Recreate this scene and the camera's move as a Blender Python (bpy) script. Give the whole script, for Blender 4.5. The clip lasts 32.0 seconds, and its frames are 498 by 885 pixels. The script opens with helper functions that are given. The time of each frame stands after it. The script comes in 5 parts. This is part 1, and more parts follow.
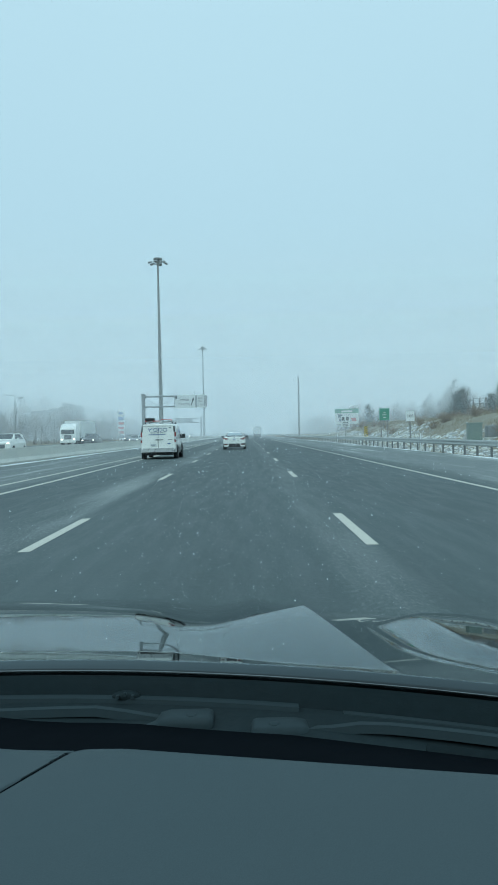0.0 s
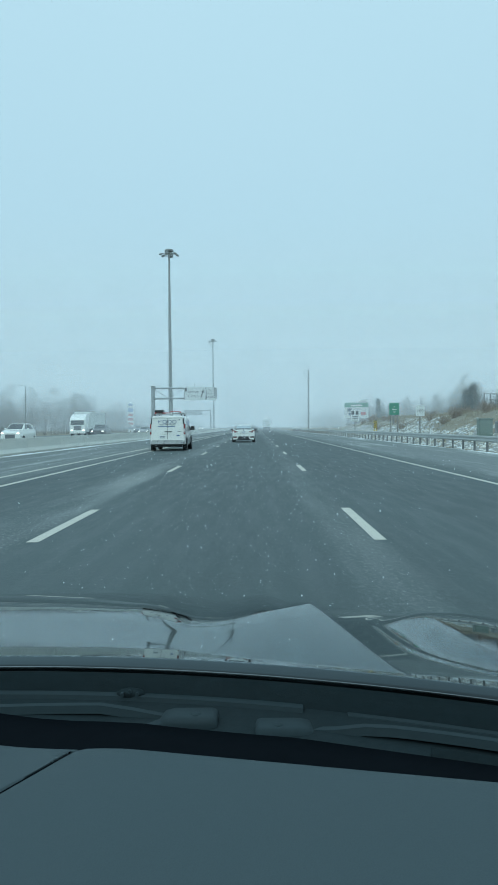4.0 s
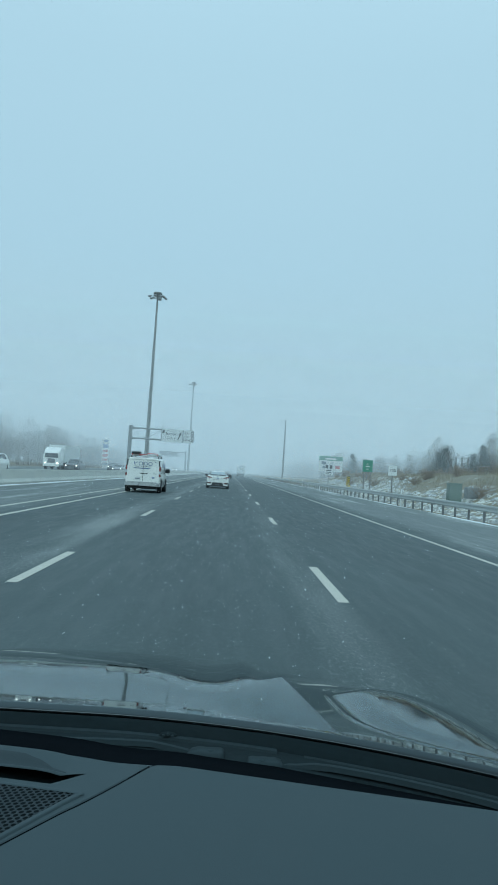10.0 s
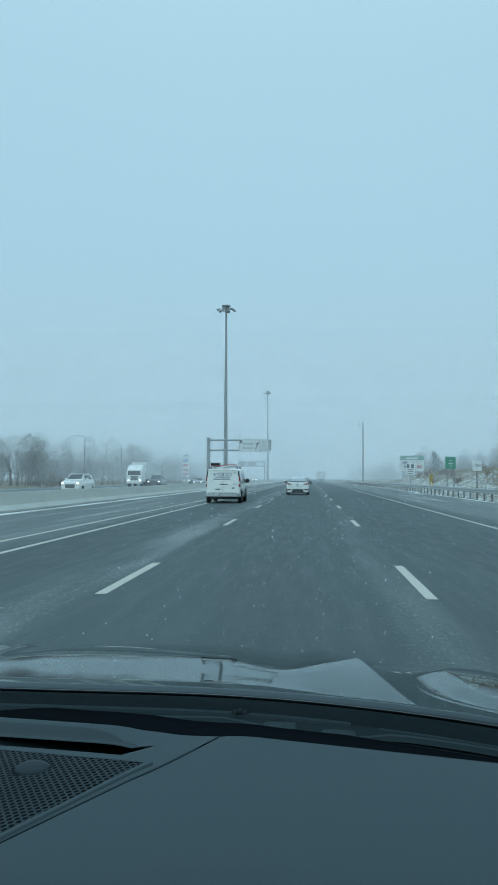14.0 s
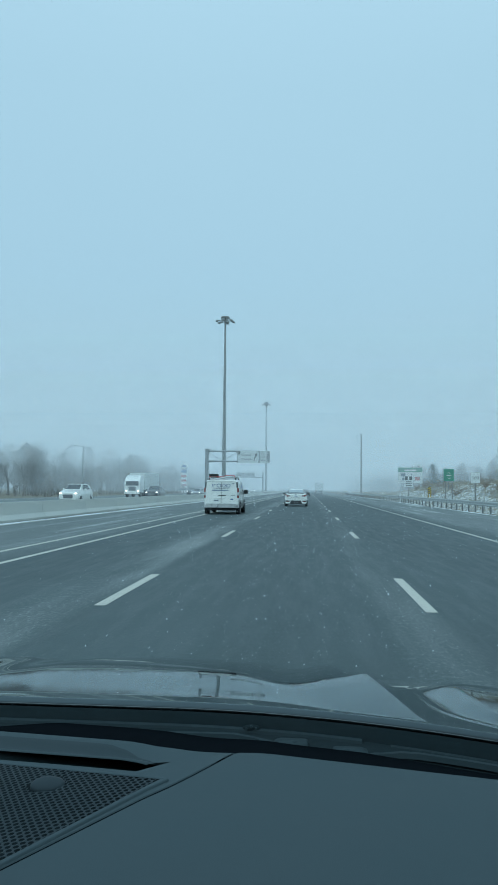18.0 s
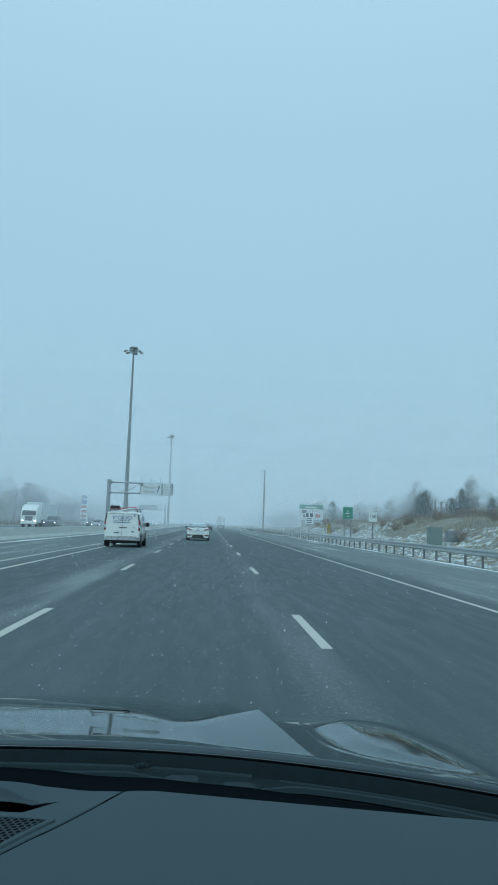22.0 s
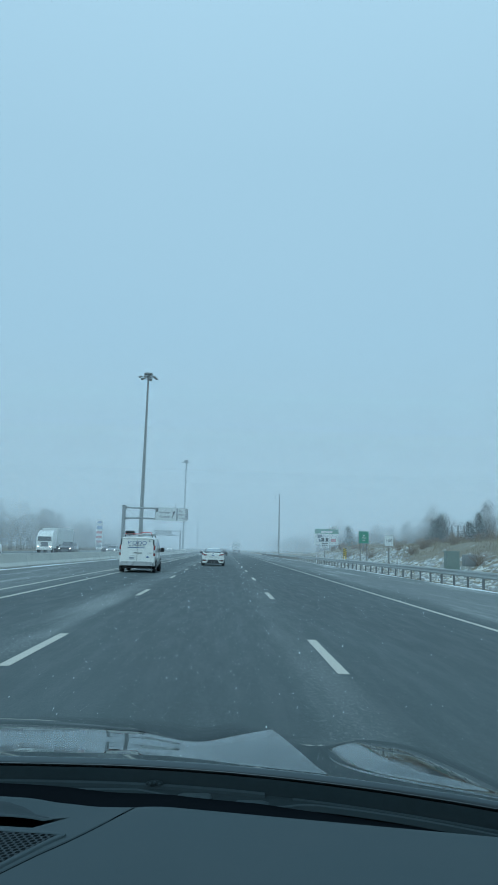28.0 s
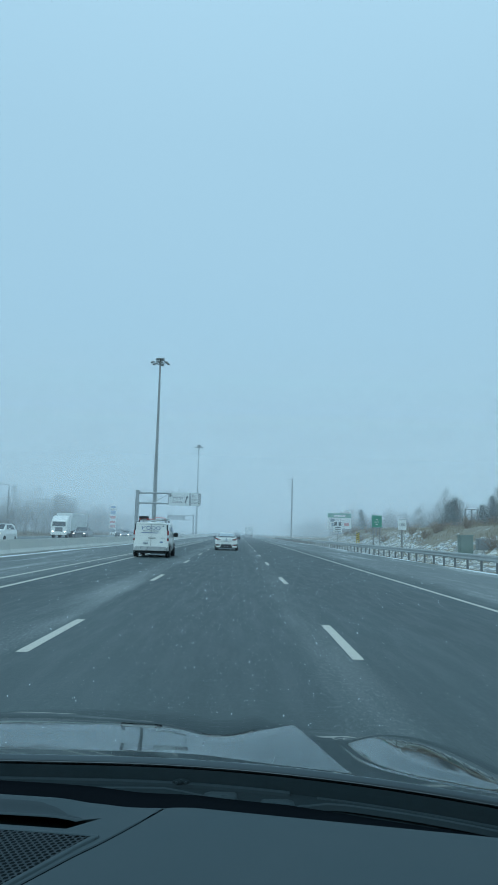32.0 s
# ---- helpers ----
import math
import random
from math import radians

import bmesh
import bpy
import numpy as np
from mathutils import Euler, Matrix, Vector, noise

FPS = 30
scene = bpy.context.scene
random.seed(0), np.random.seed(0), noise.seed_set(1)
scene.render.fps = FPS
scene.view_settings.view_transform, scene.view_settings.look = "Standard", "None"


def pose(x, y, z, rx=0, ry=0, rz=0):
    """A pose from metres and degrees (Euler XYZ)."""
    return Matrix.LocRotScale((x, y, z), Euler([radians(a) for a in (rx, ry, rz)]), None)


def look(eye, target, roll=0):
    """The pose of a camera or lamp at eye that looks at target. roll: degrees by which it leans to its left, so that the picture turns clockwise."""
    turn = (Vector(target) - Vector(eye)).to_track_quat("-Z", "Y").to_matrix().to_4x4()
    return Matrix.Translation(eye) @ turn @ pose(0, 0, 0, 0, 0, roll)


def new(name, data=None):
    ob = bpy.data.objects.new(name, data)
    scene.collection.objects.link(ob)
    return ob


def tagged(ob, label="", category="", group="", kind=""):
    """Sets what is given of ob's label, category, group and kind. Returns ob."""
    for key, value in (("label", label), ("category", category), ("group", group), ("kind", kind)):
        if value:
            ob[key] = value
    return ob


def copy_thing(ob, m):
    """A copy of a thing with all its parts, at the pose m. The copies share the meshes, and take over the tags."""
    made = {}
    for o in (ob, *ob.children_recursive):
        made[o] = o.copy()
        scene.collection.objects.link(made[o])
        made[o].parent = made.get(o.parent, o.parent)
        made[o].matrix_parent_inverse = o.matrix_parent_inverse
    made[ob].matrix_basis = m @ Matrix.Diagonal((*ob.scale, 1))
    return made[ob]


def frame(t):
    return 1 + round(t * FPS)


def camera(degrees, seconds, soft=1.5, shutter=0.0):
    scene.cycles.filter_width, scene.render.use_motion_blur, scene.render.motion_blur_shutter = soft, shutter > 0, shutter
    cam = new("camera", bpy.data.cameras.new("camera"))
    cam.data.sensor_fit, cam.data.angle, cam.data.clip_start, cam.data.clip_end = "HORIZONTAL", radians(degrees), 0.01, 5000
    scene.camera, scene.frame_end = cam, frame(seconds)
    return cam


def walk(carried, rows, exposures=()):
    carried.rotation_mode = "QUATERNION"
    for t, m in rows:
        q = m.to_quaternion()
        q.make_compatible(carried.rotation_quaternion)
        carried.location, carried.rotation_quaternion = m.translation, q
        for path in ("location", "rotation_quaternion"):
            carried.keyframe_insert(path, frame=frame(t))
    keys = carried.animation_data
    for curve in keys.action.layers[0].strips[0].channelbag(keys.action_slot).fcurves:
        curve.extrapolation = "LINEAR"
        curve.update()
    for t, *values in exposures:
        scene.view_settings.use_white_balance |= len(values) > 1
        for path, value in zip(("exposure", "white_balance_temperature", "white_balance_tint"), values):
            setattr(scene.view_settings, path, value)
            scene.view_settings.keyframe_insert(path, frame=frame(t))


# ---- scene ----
cam = camera(38.3, 32.0, soft=1.7)
PATH = [
    (0, (0.032, 0.370, 1.208), (0.038, 2.370, 1.184), -1.21),
    (0.5, (0.038, 0.363, 1.214), (0.025, 2.363, 1.184), -1.09),
    (1, (0.030, 0.369, 1.210), (0.028, 2.369, 1.187), -0.95),
    (1.5, (0.033, 0.372, 1.212), (0.021, 2.372, 1.185), -0.93),
    (2, (0.031, 0.374, 1.211), (0.019, 2.374, 1.189), -0.87),
    (2.5, (0.036, 0.378, 1.211), (0.020, 2.378, 1.181), -0.77),
    (3, (0.031, 0.375, 1.211), (0.018, 2.375, 1.181), -0.68),
    (3.5, (0.036, 0.370, 1.215), (0.016, 2.369, 1.176), -0.71),
    (5.5, (0.021, 0.392, 1.214), (0.018, 2.391, 1.167), 0.18),
    (6, (0.023, 0.388, 1.210), (0.013, 2.388, 1.159), -0.21),
    (6.5, (0.021, 0.388, 1.218), (-0.009, 2.386, 1.131), -0.77),
    (7, (0.040, 0.363, 1.220), (0.004, 2.361, 1.137), -1.32),
    (7.5, (0.032, 0.256, 1.265), (0.069, 2.255, 1.188), -1.27),
    (8, (0.043, 0.159, 1.354), (0.012, 2.158, 1.292), -1.19),
    (9, (0.046, -0.012, 1.378), (0.053, 1.988, 1.399), 0.92),
    (9.5, (-0.034, -0.049, 1.353), (0.021, 1.950, 1.396), 2.34),
    (10, (-0.030, -0.107, 1.384), (0.018, 1.890, 1.469), 3.80),
    (10.5, (-0.034, -0.088, 1.354), (0.040, 1.908, 1.463), 4.48),
    (11, (-0.015, -0.113, 1.357), (0.048, 1.883, 1.476), 4.86),
    (11.5, (-0.048, -0.104, 1.358), (0.006, 1.891, 1.491), 4.31),
    (12, (-0.031, -0.087, 1.322), (-0.031, 1.909, 1.447), 3.61),
    (12.5, (-0.002, -0.094, 1.336), (-0.044, 1.901, 1.457), 2.16),
    (13, (0.020, -0.100, 1.333), (-0.085, 1.894, 1.444), 1.03),
    (13.5, (0.017, -0.091, 1.326), (-0.141, 1.901, 1.425), 0.29),
    (15.5, (-0.010, -0.100, 1.324), (-0.187, 1.890, 1.428), 0.05),
    (16, (-0.023, -0.096, 1.325), (-0.189, 1.894, 1.435), 0.20),
    (16.5, (-0.017, -0.105, 1.330), (-0.196, 1.884, 1.443), 0.16),
    (17, (-0.008, -0.094, 1.326), (-0.180, 1.896, 1.439), 0.35),
    (17.5, (0.010, -0.087, 1.309), (-0.173, 1.901, 1.433), 0.28),
    (18, (-0.010, -0.106, 1.334), (-0.174, 1.883, 1.464), 0.46),
    (18.5, (0.001, -0.103, 1.325), (-0.162, 1.884, 1.474), 0.51),
    (19, (-0.012, -0.105, 1.338), (-0.141, 1.884, 1.500), 0.80),
    (19.5, (0.001, -0.110, 1.317), (-0.110, 1.879, 1.499), 0.86),
    (20, (-0.003, -0.127, 1.332), (-0.032, 1.862, 1.539), 1.08),
    (20.5, (-0.010, -0.138, 1.342), (0.030, 1.847, 1.578), 1.33),
    (21, (-0.005, -0.136, 1.344), (0.080, 1.848, 1.580), 1.48),
    (21.5, (-0.004, -0.127, 1.328), (0.103, 1.855, 1.574), 1.86),
    (22, (-0.006, -0.139, 1.340), (0.093, 1.845, 1.569), 1.91),
    (22.5, (-0.008, -0.140, 1.321), (0.061, 1.846, 1.550), 2.12),
    (23, (-0.024, -0.150, 1.351), (0.048, 1.833, 1.594), 2.35),
    (23.5, (-0.016, -0.154, 1.330), (0.013, 1.830, 1.580), 2.48),
    (24, (-0.031, -0.151, 1.340), (0.013, 1.831, 1.604), 2.73),
    (24.5, (-0.036, -0.151, 1.337), (-0.003, 1.830, 1.610), 2.63),
    (25, (-0.039, -0.156, 1.341), (-0.015, 1.825, 1.615), 2.58),
    (25.5, (-0.041, -0.169, 1.355), (0.008, 1.810, 1.644), 2.42),
    (26, (-0.016, -0.152, 1.339), (0.017, 1.828, 1.621), 2.21),
    (26.5, (-0.018, -0.150, 1.338), (0.031, 1.828, 1.628), 2.16),
    (28.5, (0.005, -0.144, 1.320), (0.062, 1.833, 1.616), 1.57),
    (29, (0.003, -0.144, 1.337), (0.061, 1.837, 1.607), 1.42),
    (29.5, (0.009, -0.144, 1.325), (0.057, 1.838, 1.587), 1.17),
    (30, (0.008, -0.134, 1.322), (0.060, 1.850, 1.564), 1.14),
    (30.5, (-0.003, -0.132, 1.335), (0.062, 1.852, 1.579), 1.26),
    (31, (-0.007, -0.127, 1.328), (0.046, 1.857, 1.570), 1.40),
    (31.5, (-0.010, -0.140, 1.330), (0.018, 1.845, 1.571), 1.43),
    (32, (-0.018, -0.161, 1.356), (0.005, 1.823, 1.608), 1.46),
]
# exposure along the way: seconds, stops, kelvin, tint
EXPOSURES = ((0.0, 0.20, 6800, 10), (3.5, 0.20, 6750, 10), (6.5, 0.20, 6680, 10), (9.0, 0.09, 6600, 10), (13.0, 0.03, 6500, 10), (19.0, 0.0, 6350, 10), (26.0, -0.10, 6180, 10), (32.0, -0.04, 6150, 10))
# strength of the cloud cover, of the veiled sun, and the sheets that imitate haze: distance, density, depth at the
# foot, top
CLOUD, SUN = 1.0, 0.9
VEILS = ((42, 0.09, 1.3, 30), (78, 0.13, 1.3, 38), (125, 0.22, 1.3, 48), (185, 0.26, 1.3, 60), (262, 0.30, 1.3, 75), (360, 0.34, 1.3, 90), (480, 0.40, 1.3, 110))
# The windscreen view of a car on a snowy motorway. x to the right, y along the road, z up; the origin is on the
# road below the passenger's seat.


def drive():
    return [(t, look(eye, target, roll)) for t, eye, target, roll in PATH]


walk(cam, drive(), EXPOSURES)

# ---- world and light ----
world = bpy.data.worlds.new("overcast_sky")
scene.world = world
world.use_nodes = True
wn, wl = world.node_tree.nodes, world.node_tree.links
wn.clear()
w_out = wn.new("ShaderNodeOutputWorld")
w_add = wn.new("ShaderNodeAddShader")
w_sky = wn.new("ShaderNodeTexSky")
w_sky.sky_type, w_sky.sun_disc = "NISHITA", False
w_sky.sun_elevation, w_sky.sun_rotation = radians(38), radians(170)
w_b1, w_b2 = wn.new("ShaderNodeBackground"), wn.new("ShaderNodeBackground")
w_b1.inputs["Strength"].default_value = 0.006
w_b2.inputs["Strength"].default_value = CLOUD
w_co, w_sep, w_ramp = wn.new("ShaderNodeTexCoord"), wn.new("ShaderNodeSeparateXYZ"), wn.new("ShaderNodeValToRGB")
w_noise, w_mul = wn.new("ShaderNodeTexNoise"), wn.new("ShaderNodeMix")
w_noise.inputs["Scale"].default_value, w_noise.inputs["Detail"].default_value = 1.6, 3
w_mul.data_type, w_mul.blend_type = "RGBA", "SOFT_LIGHT"
w_mul.inputs["Factor"].default_value = 0.05
cr = w_ramp.color_ramp
cr.elements[0].position, cr.elements[0].color = 0.0, (0.368, 0.546, 0.632, 1)
cr.elements[1].position, cr.elements[1].color = 1.0, (0.56, 0.83, 0.98, 1)
for at, col in ((0.10, (0.378, 0.575, 0.678, 1)), (0.28, (0.388, 0.606, 0.732, 1)), (0.5, (0.415, 0.642, 0.772, 1))):
    el = cr.elements.new(at)
    el.color = col
wl.new(w_co.outputs["Generated"], w_sep.inputs[0])
wl.new(w_sep.outputs["Z"], w_ramp.inputs[0])
wl.new(w_co.outputs["Generated"], w_noise.inputs["Vector"])
wl.new(w_ramp.outputs[0], w_mul.inputs[6])
wl.new(w_noise.outputs["Fac"], w_mul.inputs[7])
wl.new(w_mul.outputs[2], w_b2.inputs["Color"])
wl.new(w_sky.outputs[0], w_b1.inputs["Color"])
wl.new(w_b1.outputs[0], w_add.inputs[0])
wl.new(w_b2.outputs[0], w_add.inputs[1])
wl.new(w_add.outputs[0], w_out.inputs[0])

sun_data = bpy.data.lights.new("sun", "SUN")
sun_data.energy, sun_data.angle, sun_data.color = SUN, radians(35), (0.66, 0.90, 1.0)
sun = new("sun", sun_data)
sun.matrix_world = look((-20, -60, 55), (0, 0, 0))


# ---- materials ----
def mat(name, colour, rough=0.6, metal=0.0, spec=0.5, vary=0.12, scale=6.0, fine=60.0, bump=0.0, coat=0.0,
        second=None, second_at=0.6, second_scale=1.5, stretch=(1, 1, 1), emit=0.0, per_object=0.0):
    """A painted, plastic, metal or earthen surface with two scales of variation and an optional second colour in patches."""
    m = bpy.data.materials.new(name)
    m.use_nodes = True
    n, l = m.node_tree.nodes, m.node_tree.links
    b = n["Principled BSDF"]
    co = n.new("ShaderNodeTexCoord")
    mp = n.new("ShaderNodeMapping")
    mp.inputs["Scale"].default_value = stretch
    l.new(co.outputs["Object"], mp.inputs["Vector"])
    n1, n2 = n.new("ShaderNodeTexNoise"), n.new("ShaderNodeTexNoise")
    n1.inputs["Scale"].default_value, n1.inputs["Detail"].default_value = scale, 4
    n2.inputs["Scale"].default_value, n2.inputs["Detail"].default_value = fine, 3
    for k in (n1, n2):
        l.new(mp.outputs[0], k.inputs["Vector"])
    mixn = n.new("ShaderNodeMath")
    mixn.operation = "ADD"
    l.new(n1.outputs["Fac"], mixn.inputs[0])
    l.new(n2.outputs["Fac"], mixn.inputs[1])
    rng = n.new("ShaderNodeMapRange")
    rng.inputs[1].default_value, rng.inputs[2].default_value = 0.6, 1.4
    rng.inputs[3].default_value, rng.inputs[4].default_value = 1 - vary, 1 + vary
    l.new(mixn.outputs[0], rng.inputs[0])
    src = None
    if second:
        n3 = n.new("ShaderNodeTexNoise")
        n3.inputs["Scale"].default_value, n3.inputs["Detail"].default_value = second_scale, 6
        l.new(mp.outputs[0], n3.inputs["Vector"])
        r3 = n.new("ShaderNodeMapRange")
        r3.interpolation_type = "SMOOTHSTEP"
        r3.inputs[1].default_value, r3.inputs[2].default_value = second_at - 0.06, second_at + 0.06
        l.new(n3.outputs["Fac"], r3.inputs[0])
        mc = n.new("ShaderNodeMix")
        mc.data_type = "RGBA"
        mc.inputs[6].default_value, mc.inputs[7].default_value = (*colour, 1), (*second, 1)
        l.new(r3.outputs[0], mc.inputs[0])
        src = mc.outputs[2]
    hsv = n.new("ShaderNodeHueSaturation")
    hsv.inputs["Color"].default_value = (*colour, 1)
    if src:
        l.new(src, hsv.inputs["Color"])
    if per_object:
        info, r4, mm = n.new("ShaderNodeObjectInfo"), n.new("ShaderNodeMapRange"), n.new("ShaderNodeMath")
        r4.inputs[3].default_value, r4.inputs[4].default_value = 1 - per_object, 1 + per_object
        mm.operation = "MULTIPLY"
        l.new(info.outputs["Random"], r4.inputs[0])
        l.new(r4.outputs[0], mm.inputs[0])
        l.new(rng.outputs[0], mm.inputs[1])
        l.new(mm.outputs[0], hsv.inputs["Value"])
    else:
        l.new(rng.outputs[0], hsv.inputs["Value"])
    l.new(hsv.outputs[0], b.inputs["Base Color"])
    b.inputs["Metallic"].default_value = metal
    b.inputs["Specular IOR Level"].default_value = spec
    b.inputs["Coat Weight"].default_value = coat
    b.inputs["Coat Roughness"].default_value = 0.03
    rr = n.new("ShaderNodeMapRange")
    rr.inputs[1].default_value, rr.inputs[2].default_value = 0.3, 0.7
    rr.inputs[3].default_value, rr.inputs[4].default_value = max(rough * 0.85, 0.015), min(rough * 1.15, 1)
    l.new(n1.outputs["Fac"], rr.inputs[0])
    l.new(rr.outputs[0], b.inputs["Roughness"])
    if bump:
        bp = n.new("ShaderNodeBump")
        bp.inputs["Strength"].default_value, bp.inputs["Distance"].default_value = bump, 0.01
        l.new(n2.outputs["Fac"], bp.inputs["Height"])
        l.new(bp.outputs[0], b.inputs["Normal"])
    if emit:
        b.inputs["Emission Color"].default_value = (*colour, 1)
        b.inputs["Emission Strength"].default_value = emit
    return m


def asphalt():
    """Grey motorway asphalt with fine aggregate, blown snow lying in long streaks and a dusting on the shoulders."""
    m = bpy.data.materials.new("asphalt")
    m.use_nodes = True
    n, l = m.node_tree.nodes, m.node_tree.links
    b = n["Principled BSDF"]
    geo, sep = n.new("ShaderNodeTexCoord"), n.new("ShaderNodeSeparateXYZ")
    l.new(geo.outputs["Object"], sep.inputs[0])

    def noise_at(sx, sy, detail=5, rough=0.55):
        mp, t = n.new("ShaderNodeMapping"), n.new("ShaderNodeTexNoise")
        mp.inputs["Scale"].default_value = (sx, sy, 1)
        t.inputs["Scale"].default_value, t.inputs["Detail"].default_value = 1.0, detail
        t.inputs["Roughness"].default_value = rough
        l.new(geo.outputs["Object"], mp.inputs["Vector"])
        l.new(mp.outputs[0], t.inputs["Vector"])
        return t.outputs["Fac"]

    def ramp(src, a, z, lo=0.0, hi=1.0):
        r = n.new("ShaderNodeMapRange")
        r.interpolation_type = "SMOOTHSTEP"
        r.inputs[1].default_value, r.inputs[2].default_value, r.inputs[3].default_value, r.inputs[4].default_value = a, z, lo, hi
        l.new(src, r.inputs[0])
        return r.outputs[0]

    def op(kind, a, c):
        k = n.new("ShaderNodeMath")
        k.operation = kind
        for i, v in enumerate((a, c)):
            if isinstance(v, (int, float)):
                k.inputs[i].default_value = v
            else:
                l.new(v, k.inputs[i])
        return k.outputs[0]

    grain, coarse, mottle = noise_at(70, 28, 4, 0.7), noise_at(5, 0.55, 5, 0.6), noise_at(0.5, 0.07, 3)
    streak = ramp(noise_at(0.9, 0.05, 6, 0.65), 0.50, 0.72)
    flecks = ramp(noise_at(30, 11, 4, 0.75), 0.50, 0.74)
    patches = ramp(noise_at(5.0, 1.1, 5, 0.7), 0.36, 0.66, 0.25, 1.0)
    x = sep.outputs["X"]
    band = op("ADD", op("MULTIPLY", ramp(x, -3.7, -2.85, 0.0, 1.7), ramp(x, -2.35, -2.65)), op("MULTIPLY", ramp(x, 0.65, 0.95, 0.0, 0.85), ramp(x, 1.50, 1.15)))
    edge = op("ADD", ramp(x, 4.9, 6.6), op("MULTIPLY", ramp(x, -5.3, -6.6), 0.75))
    dust = op("ADD", op("MULTIPLY", band, op("ADD", op("MULTIPLY", flecks, 0.22), op("MULTIPLY", ramp(noise_at(0.8, 0.10, 5, 0.6), 0.35, 0.70), 0.13))), op("MULTIPLY", edge, op("ADD", op("ADD", op("MULTIPLY", op("MULTIPLY", streak, patches), 0.75), op("MULTIPLY", flecks, 0.34)), 0.13)))
    dust = op("MINIMUM", op("ADD", dust, op("MULTIPLY", flecks, 0.08)), 0.85)
    base = n.new("ShaderNodeValToRGB")
    base.color_ramp.elements[0].color, base.color_ramp.elements[1].color = (0.027, 0.041, 0.042, 1), (0.100, 0.134, 0.136, 1)
    base.color_ramp.elements[0].position, base.color_ramp.elements[1].position = 0.32, 0.82
    l.new(op("ADD", op("ADD", op("MULTIPLY", grain, 0.50), op("MULTIPLY", coarse, 0.3)), op("MULTIPLY", mottle, 0.32)), base.inputs[0])
    mix = n.new("ShaderNodeMix")
    mix.data_type = "RGBA"
    mix.inputs[7].default_value = (0.64, 0.66, 0.63, 1)
    l.new(dust, mix.inputs[0])
    l.new(base.outputs[0], mix.inputs[6])
    l.new(mix.outputs[2], b.inputs["Base Color"])
    l.new(ramp(coarse, 0.3, 0.7, 0.55, 0.72), b.inputs["Roughness"])
    b.inputs["Specular IOR Level"].default_value = 0.35
    bp = n.new("ShaderNodeBump")
    bp.inputs["Strength"].default_value, bp.inputs["Distance"].default_value = 0.5, 0.006
    l.new(op("ADD", grain, op("MULTIPLY", dust, 0.8)), bp.inputs["Height"])
    l.new(bp.outputs[0], b.inputs["Normal"])
    return m


def glass(name, tint=(0.9, 0.95, 0.96), gloss=0.9):
    """Clear glazing: it lets the view through and mirrors more at a slant."""
    m = bpy.data.materials.new(name)
    m.use_nodes = True
    n, l = m.node_tree.nodes, m.node_tree.links
    n.remove(n["Principled BSDF"])
    tr, gl, mx, fr, mu = (n.new("ShaderNode" + k) for k in ("BsdfTransparent", "BsdfGlossy", "MixShader", "Fresnel", "Math"))
    tr.inputs[0].default_value = (*tint, 1)
    gl.inputs["Roughness"].default_value = 0.0
    fr.inputs[0].default_value = 1.45
    mu.operation = "MULTIPLY"
    mu.inputs[1].default_value = gloss
    l.new(fr.outputs[0], mu.inputs[0])
    l.new(mu.outputs[0], mx.inputs[0])
    l.new(tr.outputs[0], mx.inputs[1])
    l.new(gl.outputs[0], mx.inputs[2])
    l.new(mx.outputs[0], n["Material Output"].inputs[0])
    return m


def mist(name, density, low, high):
    """Haze with distance, imitated by a faint white sheet, thinning out towards the ground and upwards."""
    m = bpy.data.materials.new(name)
    m.use_nodes = True
    n, l = m.node_tree.nodes, m.node_tree.links
    n.remove(n["Principled BSDF"])
    tr, df, tl, mx, md = (n.new("ShaderNode" + k) for k in ("BsdfTransparent", "BsdfDiffuse", "BsdfTranslucent", "MixShader", "MixShader"))
    co, sep = n.new("ShaderNodeTexCoord"), n.new("ShaderNodeSeparateXYZ")
    l.new(co.outputs["Object"], sep.inputs[0])
    r1, r2, mu, mu2 = n.new("ShaderNodeMapRange"), n.new("ShaderNodeMapRange"), n.new("ShaderNodeMath"), n.new("ShaderNodeMath")
    r1.interpolation_type = r2.interpolation_type = "SMOOTHSTEP"
    r1.inputs[1].default_value, r1.inputs[2].default_value = 0.0, low
    r2.inputs[1].default_value, r2.inputs[2].default_value, r2.inputs[3].default_value, r2.inputs[4].default_value = high * 0.3, high, 1, 0
    mu.operation = mu2.operation = "MULTIPLY"
    l.new(sep.outputs["Z"], r1.inputs[0])
    l.new(sep.outputs["Z"], r2.inputs[0])
    l.new(r1.outputs[0], mu.inputs[0])
    l.new(r2.outputs[0], mu.inputs[1])
    l.new(mu.outputs[0], mu2.inputs[0])
    mu2.inputs[1].default_value = density
    df.inputs[0].default_value = tl.inputs[0].default_value = (0.78, 0.81, 0.83, 1)
    md.inputs[0].default_value = 0.25
    l.new(df.outputs[0], md.inputs[1])
    l.new(tl.outputs[0], md.inputs[2])
    l.new(mu2.outputs[0], mx.inputs[0])
    l.new(tr.outputs[0], mx.inputs[1])
    l.new(md.outputs[0], mx.inputs[2])
    l.new(mx.outputs[0], n["Material Output"].inputs[0])
    return m


